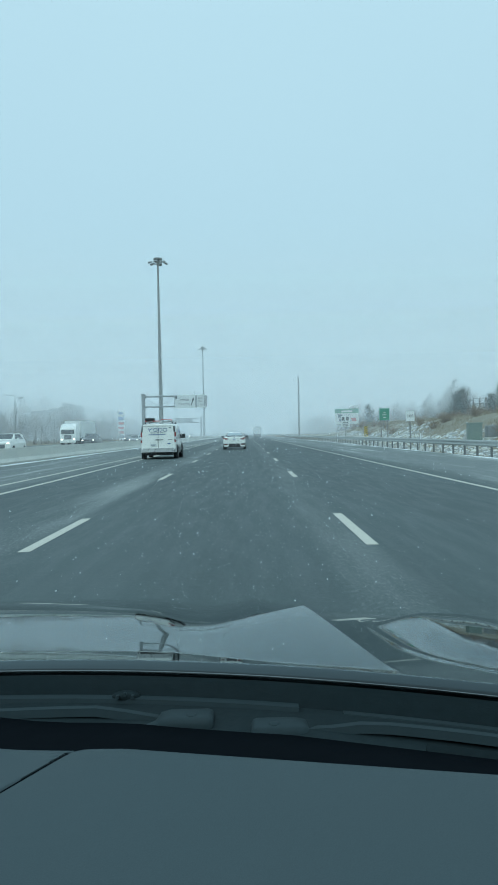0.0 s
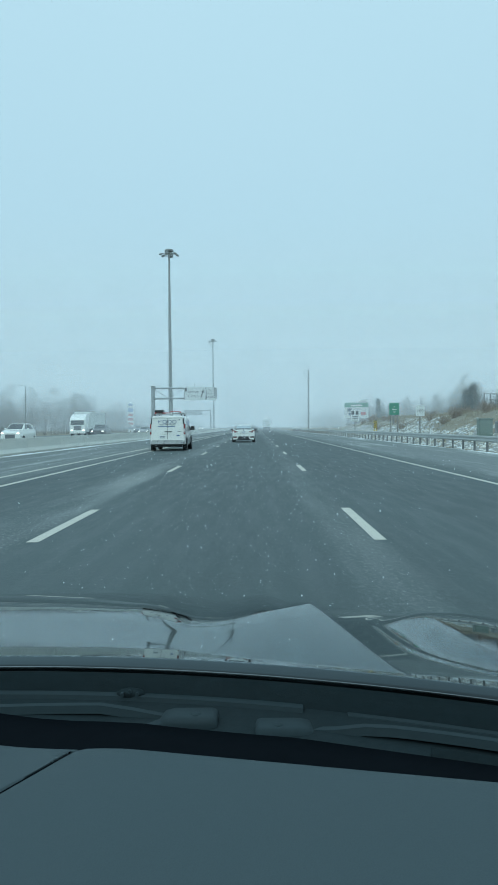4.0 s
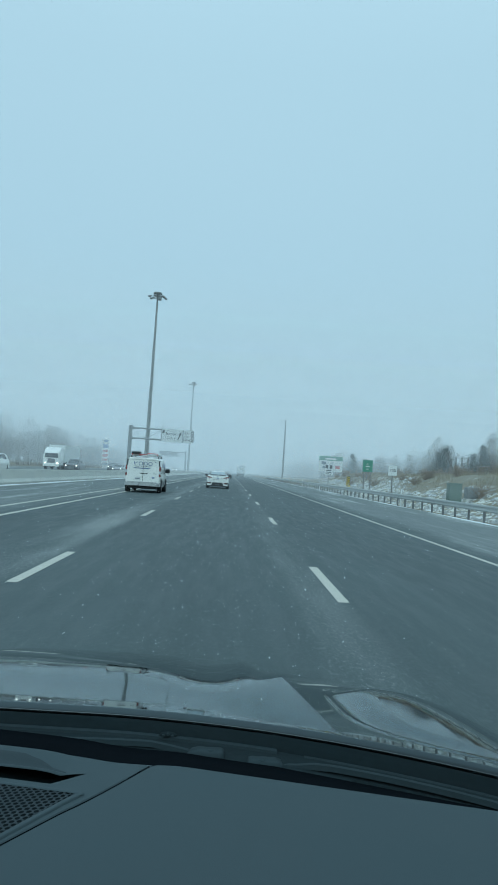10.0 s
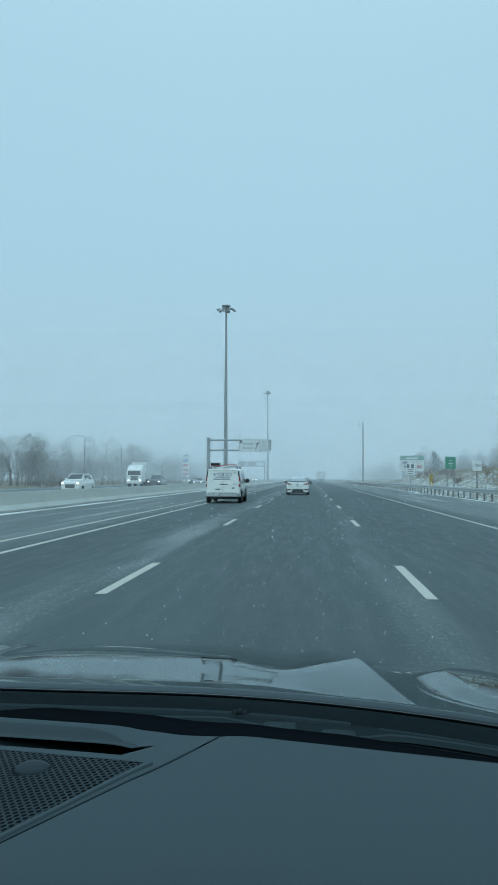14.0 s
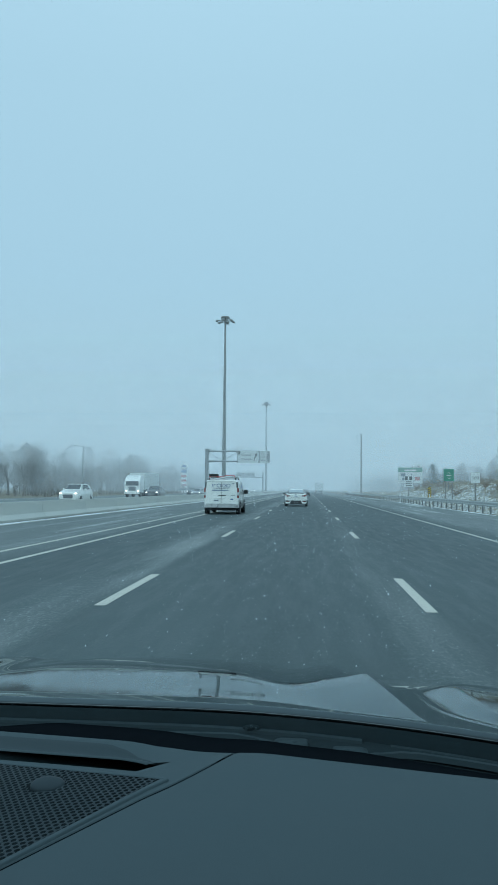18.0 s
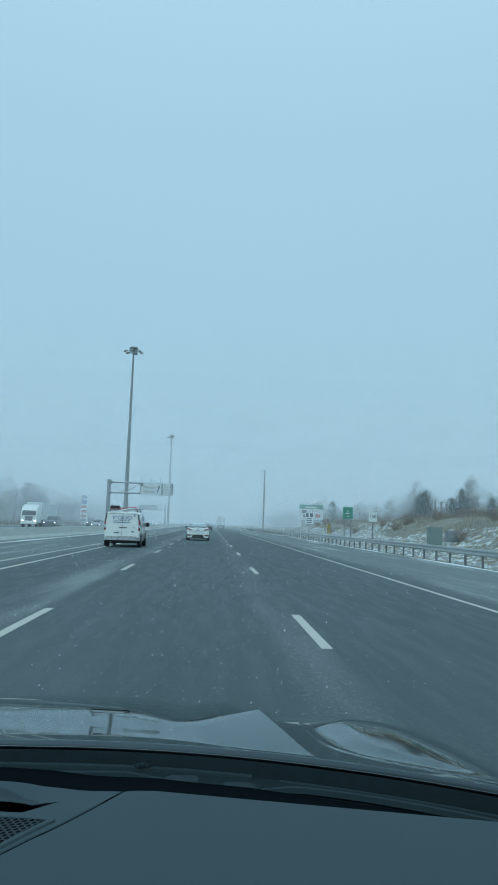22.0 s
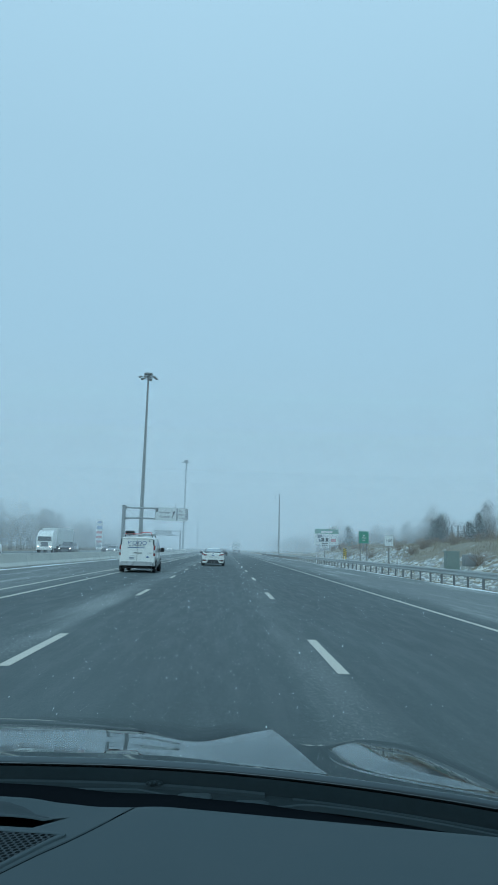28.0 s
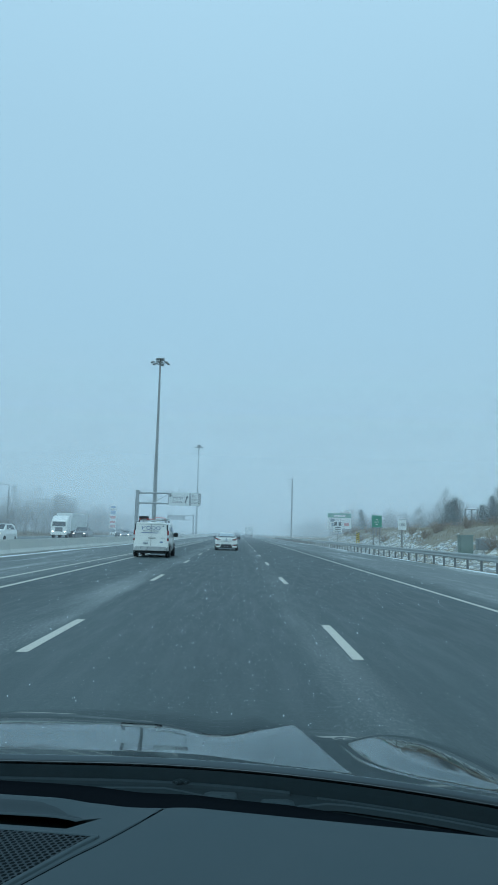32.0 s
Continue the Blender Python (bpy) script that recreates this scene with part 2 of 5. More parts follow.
ASPHALT = asphalt()
LINE = mat("worn_line_paint", (0.56, 0.53, 0.46), 0.7, vary=0.1, second=(0.38, 0.40, 0.39), second_at=0.66, second_scale=9, bump=0.3)
CONCRETE = mat("barrier_concrete", (0.62, 0.62, 0.57), 0.85, vary=0.16, scale=0.8, fine=25, second=(0.56, 0.57, 0.53), second_at=0.58, second_scale=0.6, stretch=(1, 0.4, 2.5), bump=0.4)
STEEL = mat("galvanised_steel", (0.27, 0.29, 0.29), 0.55, 0.35, vary=0.14, scale=1.5, fine=30, bump=0.1)
RAIL_STEEL = mat("dull_rail_steel", (0.42, 0.44, 0.43), 0.6, 0.25, vary=0.14, scale=1.5, fine=30, bump=0.1)
POST_STEEL = mat("dark_post_steel", (0.21, 0.22, 0.22), 0.7, 0.2, vary=0.14, scale=1.5, fine=30, bump=0.1)
POLE = mat("weathered_mast_steel", (0.21, 0.23, 0.22), 0.6, 0.2, vary=0.12, scale=0.8, fine=20)
WOOD = mat("weathered_timber", (0.19, 0.18, 0.165), 0.9, vary=0.2, scale=2, fine=30, stretch=(4, 4, 0.5), bump=0.3)
SIGN_WHITE = mat("sign_white_sheet", (0.72, 0.74, 0.72), 0.5, vary=0.04)
SIGN_BACK = mat("sign_back_aluminium", (0.42, 0.44, 0.44), 0.5, 0.4, vary=0.06)
SIGN_GREEN = mat("sign_green_sheet", (0.03, 0.24, 0.15), 0.5, vary=0.05)
SIGN_BLACK = mat("sign_black_film", (0.03, 0.035, 0.04), 0.5, vary=0.05)
SIGN_YELLOW = mat("sign_yellow_sheet", (0.72, 0.47, 0.03), 0.5, vary=0.05)
SIGN_RED = mat("sign_red_panel", (0.52, 0.09, 0.08), 0.5, vary=0.05)
SIGN_BLUE = mat("sign_blue_panel", (0.10, 0.20, 0.42), 0.5, vary=0.05)
GROUND = mat("dry_grass_with_snow", (0.22, 0.19, 0.135), 0.95, vary=0.3, scale=0.25, fine=7, second=(0.48, 0.50, 0.50), second_at=0.66, second_scale=1.1, bump=0.6)
SNOW = mat("lying_snow", (0.78, 0.81, 0.82), 0.85, vary=0.06, scale=3, fine=40, bump=0.3)
SLOPE_SNOW = mat("thin_dirty_snow", (0.60, 0.60, 0.55), 0.9, vary=0.18, scale=2, fine=25, second=(0.40, 0.39, 0.34), second_at=0.60, second_scale=1.4, bump=0.3)
ROCK = mat("quarry_stone", (0.30, 0.31, 0.30), 0.9, vary=0.25, scale=3, fine=20, second=(0.60, 0.63, 0.63), second_at=0.56, second_scale=2.2, bump=0.5)
STRAW = mat("dry_straw_grass", (0.29, 0.245, 0.17), 0.95, vary=0.3, scale=0.7, fine=9)
SHRUB = mat("bare_shrub_twigs", (0.24, 0.175, 0.125), 0.95, vary=0.3, scale=0.7, fine=9)
BARK = mat("grey_brown_bark", (0.165, 0.145, 0.122), 0.95, vary=0.25, scale=2, fine=18, second=(0.22, 0.22, 0.21), second_at=0.68, second_scale=2.4, bump=0.3)
NEEDLE = mat("spruce_needles", (0.042, 0.066, 0.050), 0.9, vary=0.35, scale=1.2, fine=12, second=(0.30, 0.33, 0.33), second_at=0.66, second_scale=1.8)
WHITE_PAINT = mat("white_car_paint", (0.83, 0.83, 0.78), 0.25, vary=0.04, coat=0.6, scale=2, second=(0.66, 0.67, 0.65), second_at=0.74, second_scale=1.6)
DIRTY = mat("road_dirt_on_plastic", (0.14, 0.145, 0.145), 0.8, vary=0.3, scale=4, fine=30, second=(0.27, 0.28, 0.28), second_at=0.55, second_scale=5)
DIRTY_WHITE = mat("dirt_splashed_white_plastic", (0.44, 0.45, 0.44), 0.7, vary=0.2, scale=3, fine=30, second=(0.22, 0.23, 0.23), second_at=0.60, second_scale=4)
DARK_PAINT = mat("dark_car_paint", (0.05, 0.055, 0.06), 0.3, vary=0.1, coat=0.6)
SILVER_PAINT = mat("silver_car_paint", (0.36, 0.38, 0.39), 0.3, 0.4, vary=0.08, coat=0.6)
BLACK = mat("black_trim", (0.018, 0.020, 0.022), 0.55, vary=0.1)
TYRE = mat("tyre_rubber", (0.022, 0.023, 0.024), 0.9, vary=0.2, second=(0.10, 0.105, 0.105), second_at=0.62, second_scale=6)
RIM = mat("wheel_steel", (0.16, 0.17, 0.175), 0.45, 0.6, vary=0.15)
GLAZING = mat("car_glazing", (0.035, 0.045, 0.05), 0.06, spec=0.8, vary=0.05)
# The pale base colour stands in for sky mirrored in the glass.
PALE_GLAZING = mat("rear_glazing_with_painted_sky", (0.33, 0.40, 0.42), 0.12, spec=0.8, vary=0.1)
RED_LENS = mat("red_lamp_lens", (0.22, 0.025, 0.025), 0.15, spec=0.8, vary=0.05)
CLEAR_LENS = mat("clear_lamp_lens", (0.55, 0.57, 0.57), 0.12, spec=0.8, vary=0.05)
HEADLIGHT = mat("lit_headlight", (1.0, 0.97, 0.90), 0.2, emit=3.0)
LADDER_RED = mat("ladder_red_plastic", (0.50, 0.06, 0.06), 0.5, vary=0.1)
ALU = mat("ladder_aluminium", (0.50, 0.52, 0.52), 0.4, 0.6, vary=0.1)
LETTER_BLUE = mat("lettering_blue_vinyl", (0.085, 0.15, 0.30), 0.4, vary=0.03)
LETTER_DARK = mat("lettering_slate_vinyl", (0.08, 0.11, 0.15), 0.4, vary=0.03)
HOOD_PAINT = mat("graphite_bonnet_paint", (0.044, 0.051, 0.054), 0.015, 1.0, spec=0.85, vary=0.06, scale=3, fine=400)
HOOD_PAINT.node_tree.nodes["Principled BSDF"].inputs["Specular Tint"].default_value = (0.88, 0.96, 0.98, 1)
COWL = mat("cowl_plastic", (0.012, 0.022, 0.025), 0.8, spec=0.2, vary=0.15, scale=8, fine=90, bump=0.15)
WIPER = mat("wiper_plastic", (0.024, 0.040, 0.045), 0.75, spec=0.25, vary=0.1, scale=12)
DASH = mat("soft_dashboard_vinyl", (0.061, 0.085, 0.093), 0.75, spec=0.12, vary=0.08, scale=5, fine=900, bump=0.12)
DASH_DARK = mat("black_band_and_gaps", (0.006, 0.008, 0.010), 1.0, spec=0.0, vary=0.1)
GRILLE = mat("speaker_grille_plastic", (0.028, 0.041, 0.047), 0.65, spec=0.2, vary=0.05, fine=500)
# Darker vinyl tone that imitates the shade in the slot's trough.
SHADE_VINYL = mat("slot_shade_vinyl", (0.039, 0.055, 0.061), 0.7, spec=0.15, vary=0.08, scale=5, fine=700)
CLOTH = mat("black_speaker_cloth", (0.011, 0.016, 0.018), 0.95, spec=0.1, vary=0.15, fine=900)
HEADLINER = mat("grey_headliner_fabric", (0.30, 0.31, 0.31), 0.95, vary=0.08, fine=300)
CABINET = mat("cabinet_green_paint", (0.16, 0.22, 0.19), 0.6, vary=0.1, scale=2, fine=30)
FLAKE = mat("snowflake_ice", (0.80, 0.83, 0.84), 0.8, vary=0.03)
WINDSCREEN = glass("windscreen_glass", (0.95, 0.985, 0.99), 0.16)


# ---- mesh helpers ----
def part(name, bm, material, parent=None, label="", smooth=False):
    """Links a bmesh as one mesh object, under a thing or a part if one is given."""
    me = bpy.data.meshes.new(name)
    bmesh.ops.recalc_face_normals(bm, faces=bm.faces[:])
    bm.to_mesh(me)
    bm.free()
    me.materials.append(material)
    if smooth:
        for p in me.polygons:
            p.use_smooth = True
    ob = new(name, me)
    if parent:
        ob.parent = parent
    if label:
        ob["label"] = label
    return ob


def sheet(name, verts, faces, material, parent=None, label="", smooth=False):
    """A mesh object straight from computed vertices and faces."""
    me = bpy.data.meshes.new(name)
    me.from_pydata(verts, [], faces)
    me.materials.append(material)
    if smooth:
        for p in me.polygons:
            p.use_smooth = True
    me.update()
    ob = new(name, me)
    if parent:
        ob.parent = parent
    if label:
        ob["label"] = label
    return ob


def thing(name, label, category, group="", kind=""):
    return tagged(new(name), label, category, group, kind)


def box(x0, x1, y0, y1, z0, z1, bevel=0.0, bm=None):
    bm = bm or bmesh.new()
    made = bmesh.ops.create_cube(bm, size=1.0, matrix=Matrix.LocRotScale(((x0 + x1) / 2, (y0 + y1) / 2, (z0 + z1) / 2), None, (x1 - x0, y1 - y0, z1 - z0)))
    if bevel:
        edges = list({e for v in made["verts"] for e in v.link_edges})
        bmesh.ops.bevel(bm, geom=edges, offset=bevel, segments=2, affect="EDGES", profile=0.5)
    return bm


def tube(a, b, r0, r1=None, n=10, bm=None):
    bm = bm or bmesh.new()
    a, b = Vector(a), Vector(b)
    r1 = r0 if r1 is None else r1
    q = (b - a).to_track_quat("Z", "Y").to_matrix()
    rings = [[bm.verts.new(c + q @ Vector((r * math.cos(2 * math.pi * k / n), r * math.sin(2 * math.pi * k / n), 0))) for k in range(n)] for c, r in ((a, r0), (b, r1))]
    for k in range(n):
        bm.faces.new((rings[0][k], rings[0][(k + 1) % n], rings[1][(k + 1) % n], rings[1][k]))
    bm.faces.new(rings[0][::-1])
    bm.faces.new(rings[1])
    return bm


def pipe(points, r, n=8, bm=None):
    """A bent rod through the points."""
    bm = bm or bmesh.new()
    for a, b in zip(points, points[1:]):
        tube(a, b, r, r, n, bm)
    return bm


def disc(cx, cy, cz, rx, ry, rz, seg=16, rows=8, bm=None):
    bm = bm or bmesh.new()
    bmesh.ops.create_uvsphere(bm, u_segments=seg, v_segments=rows, radius=1.0, matrix=Matrix.LocRotScale((cx, cy, cz), None, (rx, ry, rz)))
    return bm


def loft(sections, bm=None, caps=True):
    """A closed skin through rings of equal length."""
    bm = bm or bmesh.new()
    rings = [[bm.verts.new(p) for p in s] for s in sections]
    n = len(rings[0])
    for r, s in zip(rings, rings[1:]):
        for k in range(n):
            bm.faces.new((r[k], r[(k + 1) % n], s[(k + 1) % n], s[k]))
    if caps:
        bm.faces.new(rings[0][::-1])
        bm.faces.new(rings[-1])
    return bm


def ring(y, half):
    """A section across a vehicle at y: (half width, height) pairs from the sill up, mirrored."""
    return [(w, y, z) for w, z in half] + [(-w, y, z) for w, z in reversed(half)]


def plate(corners, depth, bm=None):
    """A flat panel through four or more corners, given a thickness along its normal."""
    bm = bm or bmesh.new()
    c = [Vector(p) for p in corners]
    nrm = (c[1] - c[0]).cross(c[2] - c[0]).normalized() * depth
    f, g = [bm.verts.new(p) for p in c], [bm.verts.new(p + nrm) for p in c]
    bm.faces.new(f[::-1])
    bm.faces.new(g)
    for k in range(len(c)):
        j = (k + 1) % len(c)
        bm.faces.new((f[k], f[j], g[j], g[k]))
    return bm


def words(text, size, m, material, parent, name="lettering", wide=1.0):
    """Lettering in the built-in font as a thin mesh; m places its centre line."""
    cu = bpy.data.curves.new(name, "FONT")
    cu.body, cu.size, cu.extrude, cu.align_x, cu.align_y = text, size, 0.003, "CENTER", "CENTER"
    cu.resolution_u = 2
    tmp = new(name, cu)
    me = bpy.data.meshes.new_from_object(tmp.evaluated_get(bpy.context.evaluated_depsgraph_get()))
    bpy.data.objects.remove(tmp)
    me.transform(m @ Matrix.Diagonal((wide, 1, 1, 1)))
    me.materials.clear()
    me.materials.append(material)
    ob = new(name, me)
    ob.parent = parent
    return ob


def wheel(parent, x, y, r=0.32, w=0.2):
    t = tube((x - w / 2, y, r), (x + w / 2, y, r), r, r, 20)
    edges = [e for e in t.edges if e.calc_face_angle(0) > 1]
    bmesh.ops.bevel(t, geom=edges, offset=0.03, segments=2, affect="EDGES")
    ob = part("wheel", t, TYRE, parent, smooth=False)
    s = 1 if x > 0 else -1
    rim = tube((x + s * (w / 2 - 0.02), y, r), (x + s * (w / 2 + 0.008), y, r), r * 0.66, r * 0.60, 16)
    for k in range(5):
        a = 2 * math.pi * k / 5
        tube((x + s * (w / 2 + 0.01), y, r), (x + s * (w / 2 + 0.012), y + 0.58 * r * math.cos(a), r + 0.58 * r * math.sin(a)), 0.025, 0.018, 5, rim)
    part("rim", rim, RIM, ob)
    return ob
# ---- ground, road, barrier, guard rail ----
def smooth(a, b, v):
    v = min(max((v - a) / (b - a), 0), 1)
    return v * v * (3 - 2 * v)


def bank(x, y):
    """Height of the land: flat by the road, a bank on the right that sinks away far ahead, gentle swells."""
    n = noise.noise((x * 0.05, y * 0.02, 0.3))
    right = smooth(12.0, 21.5, x) * (2.6 + 0.8 * n) * (1 - 0.75 * smooth(95, 190, y))
    far = smooth(60, 300, abs(x)) * (2.5 + 3 * noise.noise((x * 0.006, y * 0.006, 1.7)))
    return -0.10 + right + far + 0.10 * smooth(11, 15, abs(x)) * noise.noise((x * 0.4, y * 0.3, 5))


def spaced(stops):
    out = []
    for (a, b, step) in stops:
        k = max(1, round((b - a) / step))
        out += [a + (b - a) * i / k for i in range(k)]
    return out + [stops[-1][1]]


gx = spaced(((-2500, -300, 300), (-300, -60, 30), (-60, -34, 6), (-34, 10.8, 7.5), (10.8, 27, 0.55), (27, 60, 4), (60, 300, 30), (300, 2500, 300)))
gy = spaced(((-400, -40, 40), (-40, 10, 5), (10, 130, 1.6), (130, 320, 8), (320, 800, 40), (800, 4200, 340)))
gv = [(x, y, bank(x, y)) for y in gy for x in gx]
nx = len(gx)
gf = [(j * nx + i, j * nx + i + 1, (j + 1) * nx + i + 1, (j + 1) * nx + i) for j in range(len(gy) - 1) for i in range(nx - 1)]
ground = tagged(sheet("ground", gv, gf, GROUND, smooth=True), "dry winter grass with patches of snow beside the motorway", "ground", kind="structure")


def slab(name, x0, x1, label, category, y0=-120, y1=1400, top=0.0):
    ob = part(name, box(x0, x1, y0, y1, top - 0.35, top), ASPHALT)
    return tagged(ob, label, category, kind="structure")


road = slab("road", -11.2, 10.25, "grey asphalt carriageway dusted with blown snow", "road")
road_far = slab("road_opposite", -36, -13.4, "grey asphalt of the opposite carriageway behind the barrier", "road")

# solid lines: buffer lane pair, median edge, right edge
for x, w in ((-5.40, 0.13), (-6.38, 0.12), (-10.75, 0.15), (4.97, 0.11)):
    part("line", box(x - w / 2, x + w / 2, -40, 1200, -0.001, 0.004), LINE, road, "worn white painted line")
for x in (-17.5, -33.2):
    part("line", box(x - 0.07, x + 0.07, -40, 700, -0.001, 0.004), LINE, road_far)
dash_mesh = None
for x in (-2.37, 1.35):
    for k in range(28):
        y = 8.0 + 12.0 * (k - 1)
        if dash_mesh is None:
            ob = part("lane_dash", box(-0.065, 0.065, 0, 3.0, -0.001, 0.004), LINE, road)
            dash_mesh = ob.data
        else:
            ob = new("lane_dash", dash_mesh)
            ob.parent = road
        ob.location = (x, y, 0)
# slanted hatching inside the buffer
for y in (38, 58, 78, 98):
    part("hatch_line", plate([(-6.34, y, 0.0), (-6.34, y + 0.9, 0.0), (-5.44, y + 8.6, 0.0), (-5.44, y + 7.7, 0.0)][::-1], 0.004), LINE, road)

# snow ridge blown against the barrier foot and along the guard rail
def snow_ridge(name, x, side, y0, y1, w, h, seed):
    vs, fs = [], []
    rows = int((y1 - y0) / 1.2)
    for j in range(rows + 1):
        y = y0 + (y1 - y0) * j / rows
        a = 0.45 + 0.75 * noise.noise((seed, y * 0.12, 0))
        b = max(0.08, a)
        for k, (u, v) in enumerate(((0, 1.0), (0.35, 0.8), (0.7, 0.35), (1.0, 0.0))):
            vs.append((x + side * w * b * u, y, 0.004 + h * b * v * (0.8 + 0.4 * noise.noise((u * 3, y * 0.9, seed)))))
    for j in range(rows):
        for k in range(3):
            fs.append((j * 4 + k, j * 4 + k + 1, j * 4 + 5 + k, j * 4 + 4 + k))
    return tagged(sheet(name, vs, fs, SNOW, smooth=True), "low ridge of blown snow along the road edge", "snow", kind="stuff")


snow_ridge("snow_ridge", -11.0, 1, 8, 260, 0.40, 0.06, 2.0)
snow_ridge("snow_ridge", 10.2, -1, 8, 260, 0.30, 0.03, 7.0)

# concrete median barrier, in cast lengths
barrier = thing("median_barrier", "pale grey concrete median barrier, stained and snow-dusted", "barrier", kind="structure")
prof = ((-0.30, 0.0), (-0.30, 0.10), (-0.16, 0.28), (-0.09, 0.76), (0.09, 0.76), (0.16, 0.28), (0.30, 0.10), (0.30, 0.0))
seg = loft([[(-px, 0.008, pz) for px, pz in prof], [(-px, 5.992, pz) for px, pz in prof]])
seg_ob = part("barrier_segment", seg, CONCRETE, barrier)
seg_ob.location = (-11.5, -30, 0)
for k in range(1, 120):
    ob = new("barrier_segment", seg_ob.data)
    ob.parent = barrier
    ob.location = (-11.5, -30 + 6.0 * k, 0)
kerb = part("barrier_plinth", box(-13.4, -11.2, -120, 1400, -0.35, 0.02), CONCRETE)
tagged(kerb, "concrete median strip behind the barrier", "kerb", kind="structure")

# steel box-beam guard rail on posts
rail = thing("guard_rail", "grey galvanised guard rail on closely set steel posts", "guard rail")
beam_prof = ((0.0, 0.44), (0.03, 0.46), (0.045, 0.50), (0.02, 0.55), (0.02, 0.60), (0.045, 0.64), (0.03, 0.70), (0.0, 0.72), (-0.012, 0.70), (-0.012, 0.46))
for k in range(20):
    y0 = -8 + 11.4 * k
    part("rail_beam", loft([[(10.40 - px, y0 + 0.005, pz) for px, pz in beam_prof], [(10.40 - px, y0 + 11.395, pz) for px, pz in beam_prof]]), RAIL_STEEL, rail)
post_mesh, block_mesh = None, None
for k in range(112):
    y = -7 + 1.9 * k
    if post_mesh is None:
        p = part("rail_post", box(10.45, 10.54, -0.035, 0.035, -0.4, 0.69, 0.008), POST_STEEL, rail)
        post_mesh = p.data
    else:
        p = new("rail_post", post_mesh)
        p.parent = rail
    p.location = (0, y, 0)
for y in (24, 44, 64, 84, 104):
    part("marker_post", tube((10.62, y, 0), (10.62, y, 1.02), 0.035, 0.03, 8), SIGN_WHITE, rail, "white plastic marker post")


# ---- the car that the view is taken from ----
car = thing("car", "dark grey car with glossy bonnet and soft vinyl dashboard", "car")


def hood_rear(x):
    return 1.166 - 0.40 * max(0.0, x + 0.25) ** 2 - 0.12 * max(0.0, -0.75 - x) ** 2


def crest(x):
    """How far from the rear edge the bonnet's middle tips over: nearer at a hollow, farther along the crease."""
    if x < -0.05:
        return 0.385 - 0.03 * smooth(-0.34, -0.14, x) - 0.10 * smooth(-0.19, -0.05, x)
    return min(0.45, 0.255 + 1.6 * max(0.0, x + 0.03) ** 1.15)


def profile(knots, d):
    """Height at d from a fall that runs straight between knots (distance, slope)."""
    z = 0.0
    for (d0, s0), (d1, s1) in zip(knots, knots[1:]):
        if d <= d0:
            break
        e = min(d, d1)
        s = s0 + (s1 - s0) * (e - d0) / (d1 - d0)
        z += (e - d0) * (s0 + s) / 2
    return z


def hood_z(x, y):
    """The bonnet's skin: a rolled lip, a shallow groove, a raised middle with a hollow and a creased flank, and ribbed wing bulges."""
    mid = -0.40
    xm = mid + abs(x - mid)
    d = y - hood_rear(xm)
    c = crest(xm)
    near = smooth(-0.10, 0.09, xm)
    e = 0.094 - 0.046 * near
    k = e + 0.55 * (c - e)
    roll = smooth(0.04, 0.12, xm)
    centre = profile(((0, 0.12), (0.022, 0.07), (0.027, -0.160), (e - 0.004, -0.160), (e + 0.004, -0.128 + 0.060 * near), (e + 0.08, -0.108 + 0.045 * near),
                      (k + 0.03, -0.086 + 0.020 * near), (c, -0.110 + 0.02 * roll), (c + 0.03, -0.132 - 0.09 * roll), (c + 0.5, -0.215 - 0.06 * roll), (c + 0.9, -0.30), (3, -0.5)), d)
    u = xm - (0.185 - 0.150 * (y - 1.132))
    if u <= 0:
        return 0.9515 + centre
    flank = profile(((0, 0.12), (0.022, 0.07), (0.027, -0.168), (0.25, -0.164), (0.50, -0.158), (0.80, -0.190), (1.1, -0.25), (3, -0.5)), d)
    rx, ry = (xm - 0.56) / 0.330, (d - 0.42) / 0.345
    q = (abs(rx) ** 4 + abs(ry) ** 4) ** 0.25
    w = 1 - smooth(0.70, 1.0, q)
    g = max(0.0, d - 0.08)
    flank += w * (0.074 * g - 0.046 * g * g) + 0.0016 * math.exp(-((q - 0.985) / 0.020) ** 2) * smooth(0.03, 0.08, d)
    flank -= 1.0 * max(0.0, xm - 0.40) ** 2 * smooth(0.03, 0.20, d)
    m = smooth(0.0, 0.010, u)
    return 0.9515 + centre * (1 - m) + flank * m


hx = spaced(((-1.40, -0.70, 0.025), (-0.70, 0.05, 0.008), (0.05, 0.18, 0.005), (0.18, 0.20, 0.0012), (0.20, 0.60, 0.004), (0.60, 0.66, 0.02)))
hy = spaced(((0, 0.03, 0.0016), (0.03, 0.12, 0.003), (0.12, 0.80, 0.0045), (0.80, 1.2, 0.016), (1.2, 1.9, 0.04)))
hv, hf = [], []
for v in hy:
    for x in hx:
        y = hood_rear(x)
        y += v * (1 + (3.05 - y - 1.9) / 1.9 * smooth(0.9, 1.9, v))
        # the columns lean along the crease
        x -= 0.150 * (y - 1.132) * smooth(-0.35, 0.10, x) * (1 - smooth(0.30, 0.62, x))
        y = max(y, hood_rear(x))
        hv.append((x, y, hood_z(x, y) - (0.30 * max(0, y - 2.7) ** 1.5)))
n0 = len(hx)
hf = [(j * n0 + i, j * n0 + i + 1, (j + 1) * n0 + i + 1, (j + 1) * n0 + i) for j in range(len(hy) - 1) for i in range(n0 - 1)]
